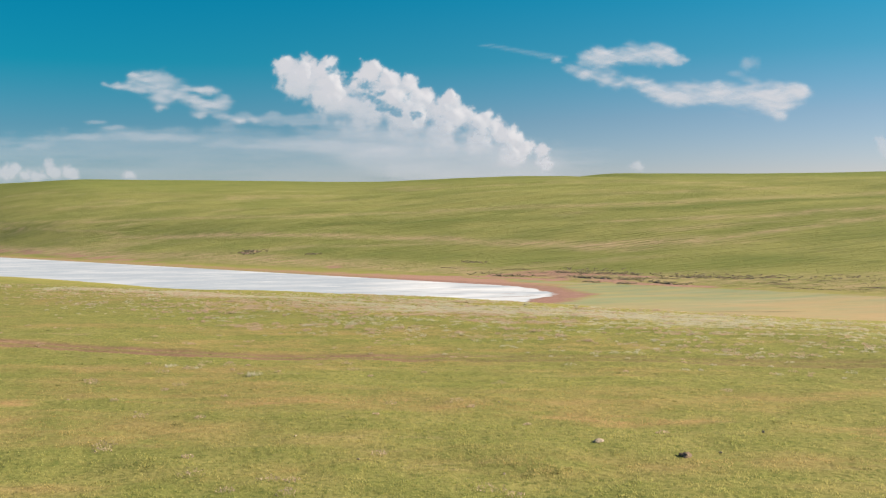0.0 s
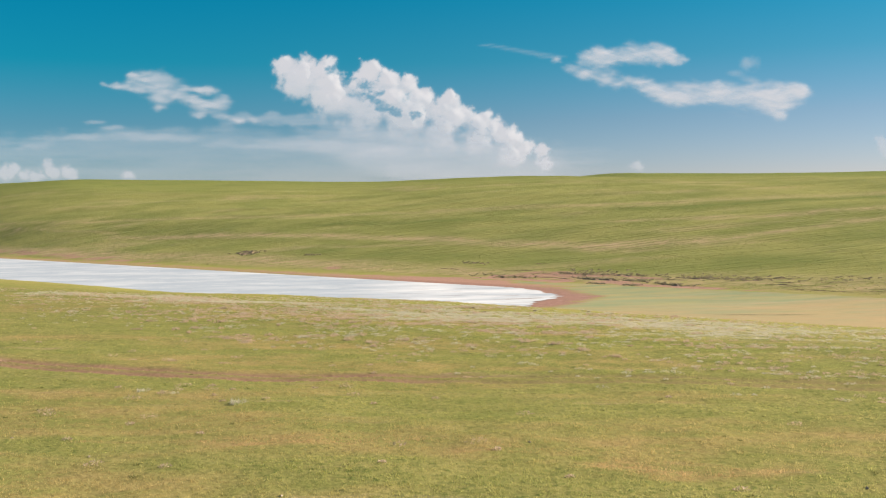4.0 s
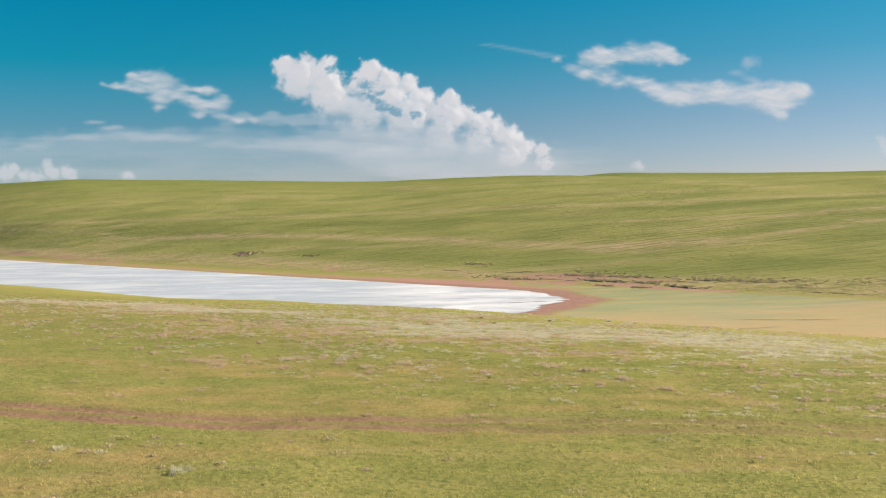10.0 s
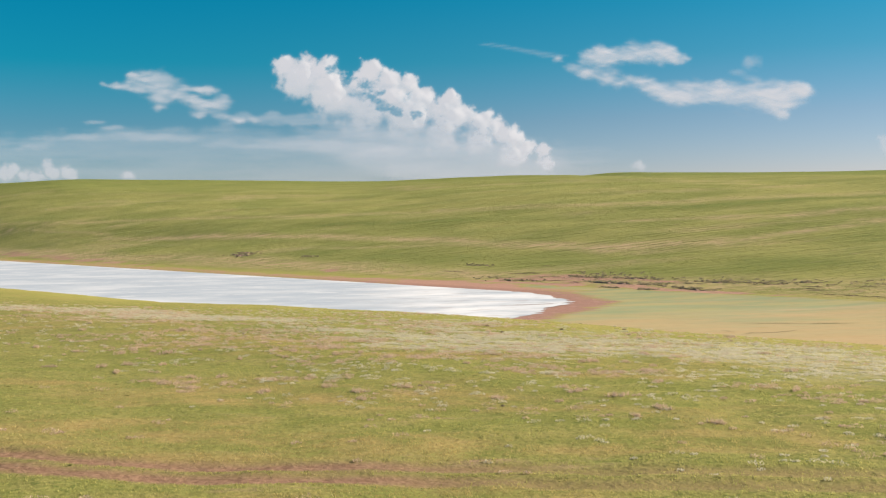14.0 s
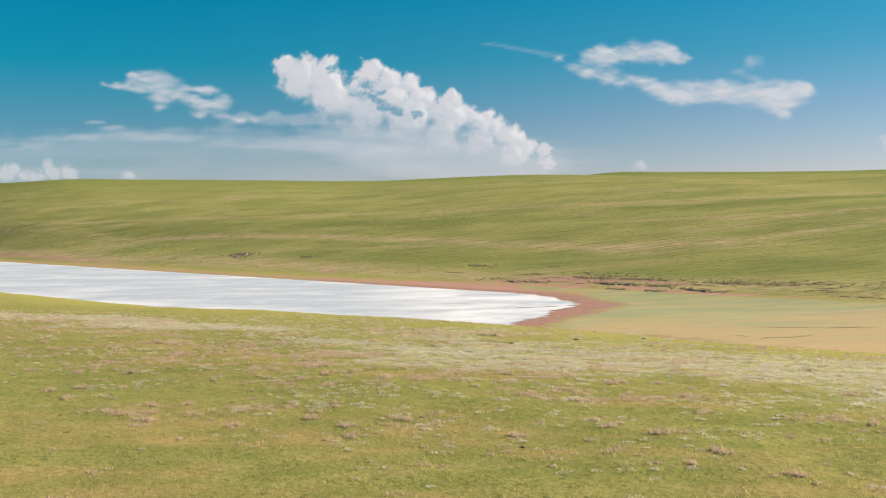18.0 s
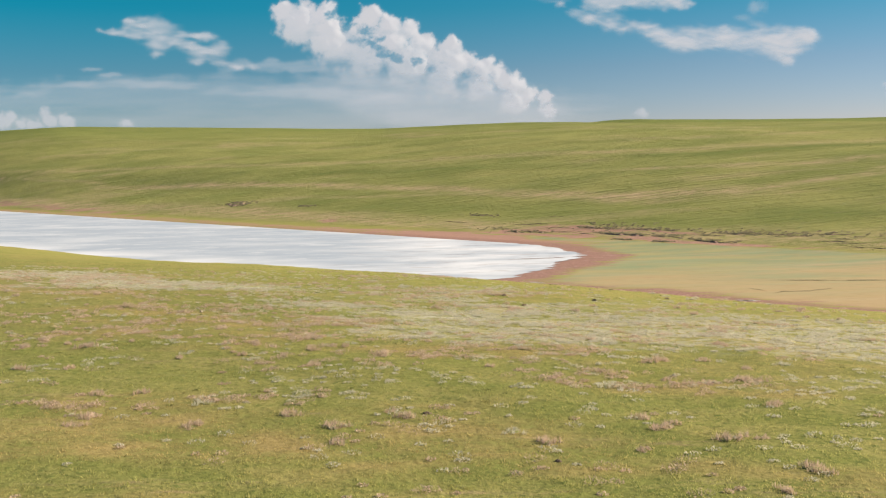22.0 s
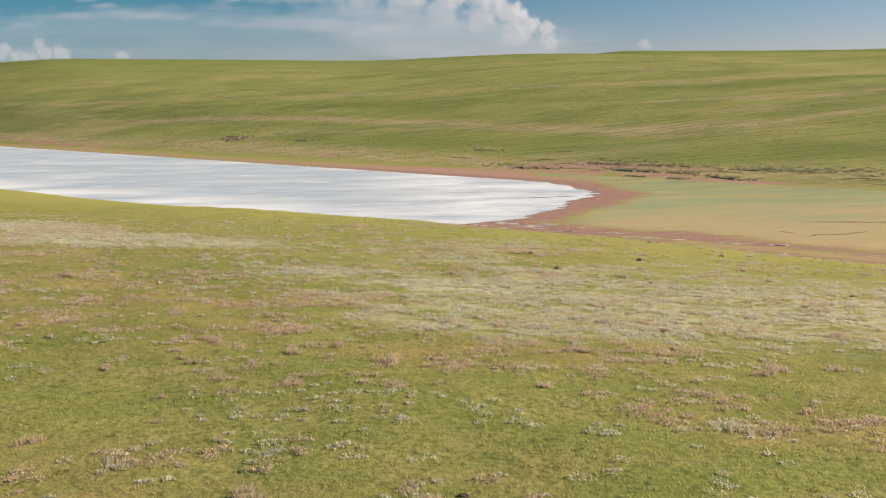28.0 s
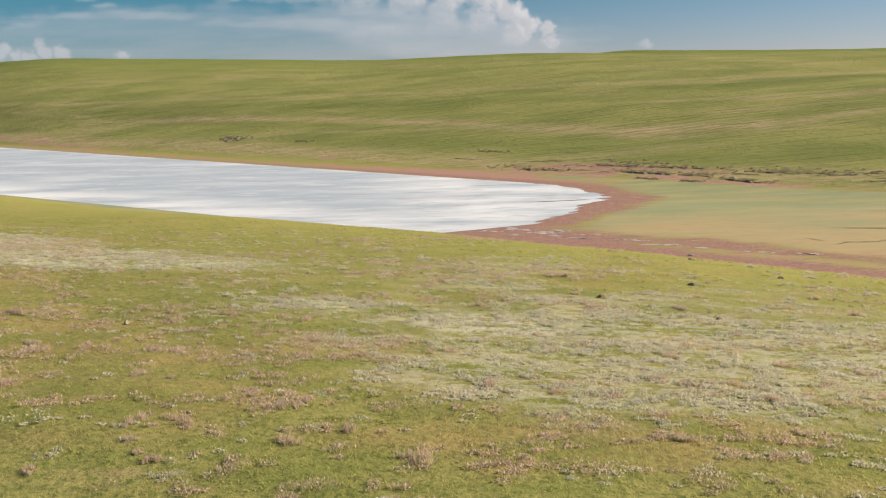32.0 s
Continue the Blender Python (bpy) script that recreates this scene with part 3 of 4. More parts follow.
def make_cloud(label, puffs, seed, grain=0.8, kind="heap", veil=1.0, base=None, lumps=14, long=1.0, fray=0.9, gaps=(), sway=1.0):
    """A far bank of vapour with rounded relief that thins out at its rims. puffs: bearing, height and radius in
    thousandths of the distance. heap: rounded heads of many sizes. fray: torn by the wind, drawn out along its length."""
    rng = np.random.default_rng(seed)
    balls = [(u, v, r) for u, v, r in puffs]
    if kind == "heap":
        for u, v, r in puffs:
            for _ in range(lumps):
                ang, far = rng.uniform(0, 2 * math.pi), rng.uniform(0.2, 1.0) * r
                b = (u + far * math.cos(ang), v + far * math.sin(ang), r * rng.uniform(0.2, 0.45))
                balls.append(b)
                for _ in range(6):
                    ang, far = rng.uniform(0, 2 * math.pi), rng.uniform(0.5, 1.05) * b[2]
                    balls.append((b[0] + far * math.cos(ang), b[1] + far * math.sin(ang), b[2] * rng.uniform(0.25, 0.5)))
    us, vs = [b[0] for b in balls], [b[1] for b in balls]
    rm = max(b[2] for b in balls) * 2.2 * long
    U, V = np.meshgrid(np.arange(min(us) - rm, max(us) + rm, grain), np.arange(min(vs) - rm, max(vs) + rm, grain))
    rough = (8 if kind == "heap" else 9) * sway
    curl = (4 if kind == "heap" else 1.0) * sway
    wu = U + (fbm(U / 15, V / 15, 5, seed) - 0.5) * rough * 1.6 + (fbm(U / 4, V / 4, 3, seed + 7) - 0.5) * curl
    wv = V + (fbm(U / 15 + 50, V / 15, 5, seed + 3) - 0.5) * rough * 1.6 + (fbm(U / 4, V / 4 + 31, 3, seed + 9) - 0.5) * curl
    if kind == "heap":
        h, edge = np.zeros_like(U), np.full_like(U, -9.0)
        for u, v, r in balls:
            i0, i1 = np.searchsorted(U[0], (u - r - 16, u + r + 16))
            j0, j1 = np.searchsorted(V[:, 0], (v - r - 16, v + r + 16))
            box = np.s_[j0:j1, i0:i1]
            d2 = (wu[box] - u) ** 2 + (wv[box] - v) ** 2
            h[box] = np.maximum(h[box], np.sqrt(np.maximum(r * r - d2, 0)))
            edge[box] = np.maximum(edge[box], r - np.sqrt(d2))
        line = V.min() if base is None else base[0] + base[1] * U
        span = (max(vs) - min(vs)) / 110
        loose = 1 - step(V - line + (fbm(U / 22, V / 14, 3, seed + 19) - 0.5) * 30 * span, 2 * span, 46 * span)
        loose = loose * (1 - step(U, 70, 112))
        dens = step(edge + (fbm(U / 6, V / 6, 4, seed + 13) - 0.5) * (3.5 + 12 * loose), -1.2, 3.0 + 13 * loose) * veil
        dens = 0.8 * dens + 0.2 * box_blur(dens, 2)
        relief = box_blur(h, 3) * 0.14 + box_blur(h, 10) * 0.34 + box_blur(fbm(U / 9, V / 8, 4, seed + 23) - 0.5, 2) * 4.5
        # Thinner cover in the creases puts blue-grey shading between the heads.
        hollow = step(box_blur(h, 3) - box_blur(h, 12) + (fbm(U / 10, V / 6, 5, seed + 29, 0.6) - 0.5) * 11, -7.0, 3.0)
        dens = dens * (0.70 + 0.30 * hollow) * (1 - 0.25 * loose)
        for u, v, r in gaps:
            dens = dens * (0.22 + 0.78 * step(np.hypot((wu - u) / 1.6, wv - v) / r + 1.4 * (fbm(U / 5, V / 4, 4, seed + 31) - 0.5), 0.35, 1.35))
    else:
        field = np.zeros_like(U)
        for u, v, r in balls:
            field = 1 - (1 - field) * (1 - 0.8 * np.exp(-((wu - u) / (2.2 * long * r)) ** 2 - ((wv - v) / (1.35 * r)) ** 2))
        tear = fbm(U / (24 * long) + V / 30, V / 7 + U / (34 * long * long), 5, seed + 13)
        wisp = fbm(U / (16 * long) + V / 22 + tear, V / 3.6 - U / (26 * long) + tear, 4, seed + 15)
        dens = step(field + (0.75 * tear + 0.25 * wisp - 0.5) * fray * 1.2, 0.12, 1.15) * step(field, 0.02, 0.45) * (0.80 + 0.45 * (wisp - 0.25)) * veil
        dens = np.clip(0.8 * dens + 0.2 * box_blur(dens, 2), 0, 1)
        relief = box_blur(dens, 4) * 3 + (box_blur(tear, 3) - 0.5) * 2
    if base is not None:
        floor = base[0] + base[1] * U + (fbm(U / 20, V / 9, 4, seed + 17) - 0.5) * 26
        dens = dens * step(V, floor - base[2], floor + base[2])
    rows, cols = U.shape
    idx = np.arange(rows * cols).reshape(rows, cols)
    quads = np.stack([idx[:-1, :-1], idx[:-1, 1:], idx[1:, 1:], idx[1:, :-1]], -1).reshape(-1, 4)
    quads = quads[(dens.reshape(-1) > 0.004)[quads].any(1)]
    used, quads = np.unique(quads, return_inverse=True)
    quads = quads.reshape(-1, 4)
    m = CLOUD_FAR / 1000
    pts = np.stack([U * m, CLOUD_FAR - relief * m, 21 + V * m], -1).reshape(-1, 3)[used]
    me = bpy.data.meshes.new("cloud")
    fill_mesh(me, pts, quads)
    at = me.attributes.new("cover", "FLOAT", "POINT")
    at.data.foreach_set("value", dens.reshape(-1)[used].astype(np.float32))
    me.polygons.foreach_set("use_smooth", np.ones(len(quads), bool))
    me.materials.append(VAPOUR)
    return tagged(new("cloud", me), label, "cloud", kind="structure")


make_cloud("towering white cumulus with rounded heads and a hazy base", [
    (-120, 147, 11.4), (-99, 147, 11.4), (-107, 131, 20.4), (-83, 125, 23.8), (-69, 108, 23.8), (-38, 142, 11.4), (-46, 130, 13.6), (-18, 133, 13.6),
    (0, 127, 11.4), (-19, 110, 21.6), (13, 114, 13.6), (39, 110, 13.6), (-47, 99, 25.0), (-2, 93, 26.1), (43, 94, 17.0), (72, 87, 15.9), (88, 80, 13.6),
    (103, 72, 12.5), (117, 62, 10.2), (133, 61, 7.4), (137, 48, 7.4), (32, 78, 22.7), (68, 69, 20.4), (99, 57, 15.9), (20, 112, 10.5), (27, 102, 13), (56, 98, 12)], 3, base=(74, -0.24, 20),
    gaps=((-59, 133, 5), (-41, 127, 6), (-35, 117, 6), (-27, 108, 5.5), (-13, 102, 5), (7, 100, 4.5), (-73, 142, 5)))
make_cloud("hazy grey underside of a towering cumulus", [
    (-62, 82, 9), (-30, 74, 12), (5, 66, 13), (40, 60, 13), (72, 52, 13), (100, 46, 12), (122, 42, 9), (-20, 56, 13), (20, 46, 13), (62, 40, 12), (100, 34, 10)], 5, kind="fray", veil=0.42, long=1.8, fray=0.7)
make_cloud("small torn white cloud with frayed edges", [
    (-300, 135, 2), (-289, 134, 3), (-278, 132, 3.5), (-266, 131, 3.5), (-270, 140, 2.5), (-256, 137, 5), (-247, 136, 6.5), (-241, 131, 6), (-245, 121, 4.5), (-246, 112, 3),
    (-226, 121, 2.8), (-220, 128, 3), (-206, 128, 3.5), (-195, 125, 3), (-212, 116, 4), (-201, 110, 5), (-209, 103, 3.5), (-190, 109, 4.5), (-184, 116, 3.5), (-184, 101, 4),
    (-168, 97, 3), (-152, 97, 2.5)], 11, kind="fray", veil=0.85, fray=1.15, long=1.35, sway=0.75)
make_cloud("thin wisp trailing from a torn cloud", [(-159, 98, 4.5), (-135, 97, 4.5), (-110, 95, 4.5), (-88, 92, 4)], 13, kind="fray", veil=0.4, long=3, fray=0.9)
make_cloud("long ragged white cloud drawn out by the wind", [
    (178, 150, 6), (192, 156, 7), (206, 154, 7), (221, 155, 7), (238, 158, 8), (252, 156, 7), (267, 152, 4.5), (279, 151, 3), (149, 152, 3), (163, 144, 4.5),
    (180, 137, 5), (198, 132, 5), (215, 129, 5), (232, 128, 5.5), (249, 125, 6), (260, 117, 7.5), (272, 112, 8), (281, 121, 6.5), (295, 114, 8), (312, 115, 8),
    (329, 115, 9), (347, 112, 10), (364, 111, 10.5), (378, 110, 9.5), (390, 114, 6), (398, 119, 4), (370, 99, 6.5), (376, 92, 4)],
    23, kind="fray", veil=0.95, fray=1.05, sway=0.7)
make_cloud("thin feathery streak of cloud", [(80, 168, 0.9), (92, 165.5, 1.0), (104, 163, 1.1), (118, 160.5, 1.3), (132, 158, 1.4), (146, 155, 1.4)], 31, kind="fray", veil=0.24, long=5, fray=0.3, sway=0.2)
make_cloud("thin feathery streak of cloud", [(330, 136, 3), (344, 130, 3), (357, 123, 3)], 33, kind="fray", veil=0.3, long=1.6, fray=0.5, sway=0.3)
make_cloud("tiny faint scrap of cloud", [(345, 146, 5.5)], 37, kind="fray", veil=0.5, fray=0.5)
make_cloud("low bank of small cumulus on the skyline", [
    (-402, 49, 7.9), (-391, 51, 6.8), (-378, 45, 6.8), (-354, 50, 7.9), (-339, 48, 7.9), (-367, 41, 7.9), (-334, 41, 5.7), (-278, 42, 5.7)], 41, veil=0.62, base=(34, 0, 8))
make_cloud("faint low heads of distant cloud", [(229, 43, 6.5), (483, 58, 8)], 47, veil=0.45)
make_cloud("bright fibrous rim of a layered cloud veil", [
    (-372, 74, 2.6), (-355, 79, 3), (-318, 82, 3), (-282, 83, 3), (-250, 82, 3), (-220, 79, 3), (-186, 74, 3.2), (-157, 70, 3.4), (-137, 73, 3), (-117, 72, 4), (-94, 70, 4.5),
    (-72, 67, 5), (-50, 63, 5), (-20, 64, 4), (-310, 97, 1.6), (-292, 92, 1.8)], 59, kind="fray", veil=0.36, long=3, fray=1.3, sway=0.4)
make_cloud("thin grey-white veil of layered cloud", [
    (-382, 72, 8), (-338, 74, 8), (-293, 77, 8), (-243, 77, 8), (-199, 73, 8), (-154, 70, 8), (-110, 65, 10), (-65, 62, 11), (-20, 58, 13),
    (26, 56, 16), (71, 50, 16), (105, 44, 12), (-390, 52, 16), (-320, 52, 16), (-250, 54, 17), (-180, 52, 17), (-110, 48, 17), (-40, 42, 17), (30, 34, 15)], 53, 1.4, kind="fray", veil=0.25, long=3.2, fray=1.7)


# ---- stones and clods ----
def boulder(name, label, x, y, size, mat, seed, sink=0.25):
    """A rough stone half sunk in the sward."""
    bm = bmesh.new()
    bmesh.ops.create_icosphere(bm, subdivisions=3, radius=1.0)
    for v in bm.verts:
        p = v.co.copy()
        k = 1 + 0.32 * noise.noise(p * 1.3 + Vector((seed, 0, 0))) + 0.14 * noise.noise(p * 3.7 + Vector((0, seed, 0)))
        for axis in (Vector((0.8, 0.3, 0.5)), Vector((-0.5, 0.7, 0.5)), Vector((-0.2, -0.8, 0.55))):
            d = p.dot(axis.normalized()) - 0.68
            if d > 0:
                p -= axis.normalized() * d * 0.8
        v.co = Vector((p.x * size[0], p.y * size[1], p.z * size[2])) * k
    me = bpy.data.meshes.new(name)
    bm.to_mesh(me)
    bm.free()
    me.materials.append(mat)
    ob = new(name, me)
    z = float(land(np.array(float(x)), np.array(float(y))))
    ob.matrix_world = pose(x, y, z + size[2] * (1 - sink) * 0.6, 0, 0, seed * 40)
    return tagged(ob, label, "stone")


LIME = stone_material("lime_stone", (0.30, 0.25, 0.19), (0.21, 0.17, 0.13))
PEAT = stone_material("dark_clod", (0.10, 0.075, 0.05), (0.16, 0.115, 0.08))
WOOD = stone_material("driftwood", (0.16, 0.13, 0.11), (0.24, 0.20, 0.17))
boulder("stone", "flat pale limestone lying in short grass", 5.2, 27.9, (0.19, 0.13, 0.07), LIME, 1)
boulder("clod", "dark overturned turf clod on the grass", 7.2, 26.1, (0.25, 0.17, 0.08), PEAT, 2)
for px, py, size in ((10.3, 95.8, 0.17), (16.1, 120.7, 0.2), (6.6, 101.5, 0.24), (5.9, 107.8, 0.2), (12.0, 105.9, 0.22), (18.3, 110.6, 0.2), (-0.2, 66.8, 0.12), (3.0, 61.7, 0.11)):
    boulder("clod", "small dark molehill of bare earth in the grass", px, py, (size, size * 0.8, size * 0.4), PEAT, px, 0.4)
for px, py, size in ((-12.7, 36.7, 0.05), (-12.3, 92.3, 0.14), (-9.9, 86.3, 0.09), (-7.4, 80.3, 0.07), (-4.6, 82.4, 0.08), (-9.5, 34.0, 0.06), (3.0, 35.0, 0.05), (10.5, 29.5, 0.07), (-3.5, 29.0, 0.05), (8.3, 26.6, 0.06), (-1.5, 26.0, 0.05), (2.2, 24.5, 0.06)):
    boulder("stone", "small pale stone half hidden in short grass", px, py, (size, size * 0.7, size * 0.5), LIME, py)
boulder("clod", "dark lump of driftwood and mud by the lake shore", 33.4, 182.0, (0.5, 0.3, 0.12), WOOD, 5)


# ---- eroded banks along the far shore ----
def part(name, bm, material, parent, label=""):
    me = bpy.data.meshes.new(name)
    bm.to_mesh(me)
    bm.free()
    me.materials.append(material)
    ob = new(name, me)
    ob.parent = parent
    if label:
        ob["label"] = label
    return ob


def soil_material():
    g = Graph("eroded_soil")
    n = g.noise(1.2, 6, (1, 1, 3))
    c = g.mix(g.ramp(n, 0.35, 0.65), (0.21, 0.14, 0.11), (0.34, 0.23, 0.18))
    return g.surface(c, 0.95, g.bump(n, 0.6, 0.2), 0.1)


def turf_material():
    g = Graph("bank_turf")
    n = g.noise(1.6, 6)
    c = g.mix(g.ramp(n, 0.35, 0.65), (0.13, 0.15, 0.035), (0.20, 0.19, 0.07))
    return g.surface(c, 0.95, g.bump(n, 0.6, 0.2), 0.1)


SOIL, TURF = soil_material(), turf_material()


def eroded_bank(x0, y0, x1, y1, high, label, seed):
    """A low scarp: a ragged earth face under a lip of turf that runs back into the hill."""
    root = new("eroded_bank")
    base = float(land(np.array((x0 + x1) / 2), np.array((y0 + y1) / 2)))
    root.location = ((x0 + x1) / 2, (y0 + y1) / 2, base)
    rng = random.Random(seed)
    n = max(8, int(math.hypot(x1 - x0, y1 - y0) / 0.7))
    face, lip = bmesh.new(), bmesh.new()
    rows, tops = [], []
    for i in range(n + 1):
        t = i / n
        ends = min(1.0, 5 * t, 5 * (1 - t)) ** 0.6
        wob = 0.9 * noise.noise(Vector((i * 0.35, seed, 0)))
        x, y = x0 + (x1 - x0) * t, y0 + (y1 - y0) * t + wob
        h = 0.21 * high * ends * max(0.05, 0.55 + 1.3 * noise.noise(Vector((i * 0.41, seed, 4)))) + 0.02

        def at(back, up):
            yy = y + back
            z = float(land(np.array(x), np.array(yy)))
            return (x - root.location.x + rng.uniform(-0.2, 0.2), yy - root.location.y, z + up - base)
        rows.append([face.verts.new(at(b, u)) for b, u in ((-h * 4.2, -0.1), (-h * 2.6, h * 0.25), (-h * 1.4 + rng.uniform(-0.1, 0.1), h * 0.6), (-h * 0.25, h * 0.95))])
        tops.append([lip.verts.new(at(b, u)) for b, u in ((-h * 0.34, h * 0.93), (-h * 0.30, h * 1.06), (0.25, h * 0.98), (0.6 + h * 0.5, h * 0.5), (1.2 + h, -0.1))])
    for bm, grid in ((face, rows), (lip, tops)):
        for a, b in zip(grid, grid[1:]):
            for k in range(len(a) - 1):
                f = bm.faces.new((a[k], b[k], b[k + 1], a[k + 1]))
                f.smooth = bm is lip
    part("soil_face", face, SOIL, root, "crumbling reddish earth face")
    part("turf_lip", lip, TURF, root, "overhanging strip of green turf")
    return tagged(root, label, "bank", group="banks along the far shore")


BANKS = ((26.5, 319.6, 37.2, 310.2, 1.3), (37.5, 312.0, 44.0, 307.0, 0.8), (46.4, 315.5, 54.7, 306.1, 1.3), (55.5, 306.0, 68.0, 292.7, 1.1), (49.2, 300.3, 58.8, 288.9, 1.5),
         (60.0, 287.5, 66.0, 281.5, 0.8), (66.8, 276.0, 73.4, 264.6, 1.6), (50.4, 287.0, 54.2, 283.2, 0.8), (58.0, 277.2, 62.2, 275.0, 0.8), (76.5, 281.0, 83.0, 275.8, 1.0),
         (96.1, 267.8, 101.1, 264.4, 0.8), (87.0, 270.0, 93.0, 267.0, 0.7), (-84.0, 481.5, -71.0, 476.0, 2.4), (-80.5, 476.0, -72.0, 471.0, 1.9), (-82.0, 487.0, -74.0, 482.0, 1.6),
         (18.5, 368.0, 26.0, 360.0, 1.4), (-46.5, 448.5, -41.0, 444.0, 1.3), (41.6, 347.1, 46.1, 343.0, 0.8), (9.8, 357.5, 16.5, 349.5, 0.6))
for i, (x0, y0, x1, y1, high) in enumerate(BANKS):
    far = "hollow of bare dark earth in the green hillside" if y0 > 340 else "low eroded bank of dark earth beside the red mud"
    eroded_bank(x0, y0, x1, y1, high, far, i * 3.1)
scarps = random.Random(21)
for i in range(24):
    x0 = scarps.uniform(24, 112)
    a0 = 231 + scarps.random() ** 1.2 * 16
    y0 = (a0 - 0.75 * x0) / 0.66
    run = scarps.uniform(2, 7)
    eroded_bank(x0, y0, x0 + run, y0 - run * scarps.uniform(0.7, 1.2), scarps.uniform(0.3, 0.7), "short ragged step of bare earth above the shore", 60 + i * 2.3)


# ---- streaks on the flats ----
def ribbon(name, label, pts, width, mat, category, lift=0.012):
    """A thin flat streak along a line of points, tapered at both ends."""
    fine = []
    for (xa, ya), (xb, yb) in zip(pts, pts[1:]):
        n = max(3, int(math.hypot(xb - xa, yb - ya) / 0.8))
        fine += [(xa + (xb - xa) * i / n, ya + (yb - ya) * i / n) for i in range(n)]
    fine.append(pts[-1])
    bm = bmesh.new()
    pairs = []
    for i, (x, y) in enumerate(fine):
        t = i / (len(fine) - 1)
        w = width * max(0.03, math.sin(math.pi * min(1, max(0, t))) ** 0.7) * (0.75 + 0.6 * noise.noise(Vector((x * 0.6, y * 0.6, 2))))
        y += 0.5 * noise.noise(Vector((x * 0.3, y * 0.3, 7)))
        z = max(lake_level(x, y), float(land(np.array(x), np.array(y)))) + lift
        pairs.append((bm.verts.new((x, y - w, z)), bm.verts.new((x, y + w, z))))
    for (a, b), (c, d) in zip(pairs, pairs[1:]):
        bm.faces.new((a, c, d, b))
    me = bpy.data.meshes.new(name)
    bm.to_mesh(me)
    bm.free()
    me.materials.append(mat)
    return tagged(new(name, me), label, category, kind="structure")


WET = stone_material("wet_mud", (0.13, 0.095, 0.08), (0.20, 0.15, 0.125))
CREEK = stone_material("dark_creek", (0.10, 0.085, 0.05), (0.15, 0.12, 0.06))
ribbon("mud_streak", "grey-brown mud bar showing through the salt crust", [(20, 249), (26, 249.4), (33, 250.4)], 0.9, WET, "mud")
ribbon("mud_streak", "thin dark tide line curving over the salt crust", [(-8, 243), (4, 240), (13, 236), (18.5, 231)], 0.35, WET, "mud")
ribbon("mud_streak", "faint dark line on the white lake bed", [(-30, 262), (-18, 254), (-6, 250)], 0.5, WET, "mud")
ribbon("mud_streak", "faint dark line on the white lake bed", [(-22, 240), (-10, 233), (2, 229)], 0.5, WET, "mud")
CRUST = stone_material("dried_salt", (0.44, 0.39, 0.37), (0.56, 0.52, 0.50))


def salt_patch(x, y, long, wide, flakes, seed):
    """A loose streak of thin ragged salt flakes on the mud."""
    rng = random.Random(seed)
    bm = bmesh.new()
    z = float(land(np.array(float(x)), np.array(float(y)))) + 0.012
    for _ in range(flakes):
        cx, cy = rng.gauss(0, long * 0.5), rng.gauss(0, wide * 0.5)
        r, flat, ang = rng.uniform(0.12, 0.5) * (1.4 - abs(cx) / (1.5 * long)), rng.uniform(0.5, 1.3), rng.uniform(0, 3)
        rim = []
        for i in range(11):
            t = 2 * math.pi * i / 11
            k = max(0.1, r) * (0.65 + 0.9 * noise.noise(Vector((math.cos(t) * 1.7 + seed, math.sin(t) * 1.7 + cx * 5, cy * 5))))
            rim.append((cx + 2.0 * k * math.cos(t + ang), cy + flat * k * math.sin(t + ang)))
        top = [bm.verts.new((px - 0.25 * py, py - 0.35 * px, 0.012)) for px, py in rim]
        foot = [bm.verts.new((px * 1.02 - 0.25 * py, py * 1.02 - 0.35 * px, -0.004)) for px, py in rim]
        bm.faces.new(top)
        for i in range(11):
            bm.faces.new((top[i - 1], top[i], foot[i], foot[i - 1]))
    me = bpy.data.meshes.new("salt_patch")
    bm.to_mesh(me)
    bm.free()
    me.materials.append(CRUST)
    ob = new("salt_patch", me)
    ob.location = (x, y, z)
    return tagged(ob, "small ragged patch of dried white salt on red mud", "salt", kind="structure")


for i, (sx, sy, long, wide, flakes) in enumerate(((9.5, 209.5, 2.0, 1.0, 10), (13.6, 211.5, 1.6, 1.6, 14), (15.4, 210.2, 2.2, 1.4, 16), (17.5, 206.7, 3.0, 1.2, 22), (20.3, 208.0, 1.6, 0.8, 12), (18.8, 203.5, 1.4, 0.7, 8),
                                                  (21.6, 199.9, 2.2, 0.7, 14), (28.4, 196.9, 2.2, 0.7, 14), (31.9, 191.4, 2.6, 0.6, 16), (24.5, 203.0, 1.6, 0.6, 6), (43.0, 183.0, 1.6, 0.6, 10), (12.4, 205.5, 1.4, 0.7, 7),
                                                  (36.0, 188.5, 1.5, 0.5, 6), (48.5, 180.5, 1.8, 0.5, 8))):
    salt_patch(sx, sy, long, wide, flakes, i + 0.5)
ribbon("creek", "narrow dark rivulet winding through the marsh", [(60, 203.2), (68, 201.2), (80, 199)], 0.35, CREEK, "creek")
ribbon("creek", "narrow dark rivulet winding through the marsh", [(52.8, 194), (53.6, 192.5), (54.6, 190.2)], 0.30, CREEK, "creek")
ribbon("creek", "narrow dark rivulet winding through the marsh", [(54.5, 187.5), (57, 189.5), (61, 189), (66, 191.5)], 0.22, CREEK, "creek")


# ---- grass ----
SCRUB = blade_material("shore_scrub", (0.205, 0.200, 0.125), (0.27, 0.235, 0.16), (0.38, 0.31, 0.23), 0.45)


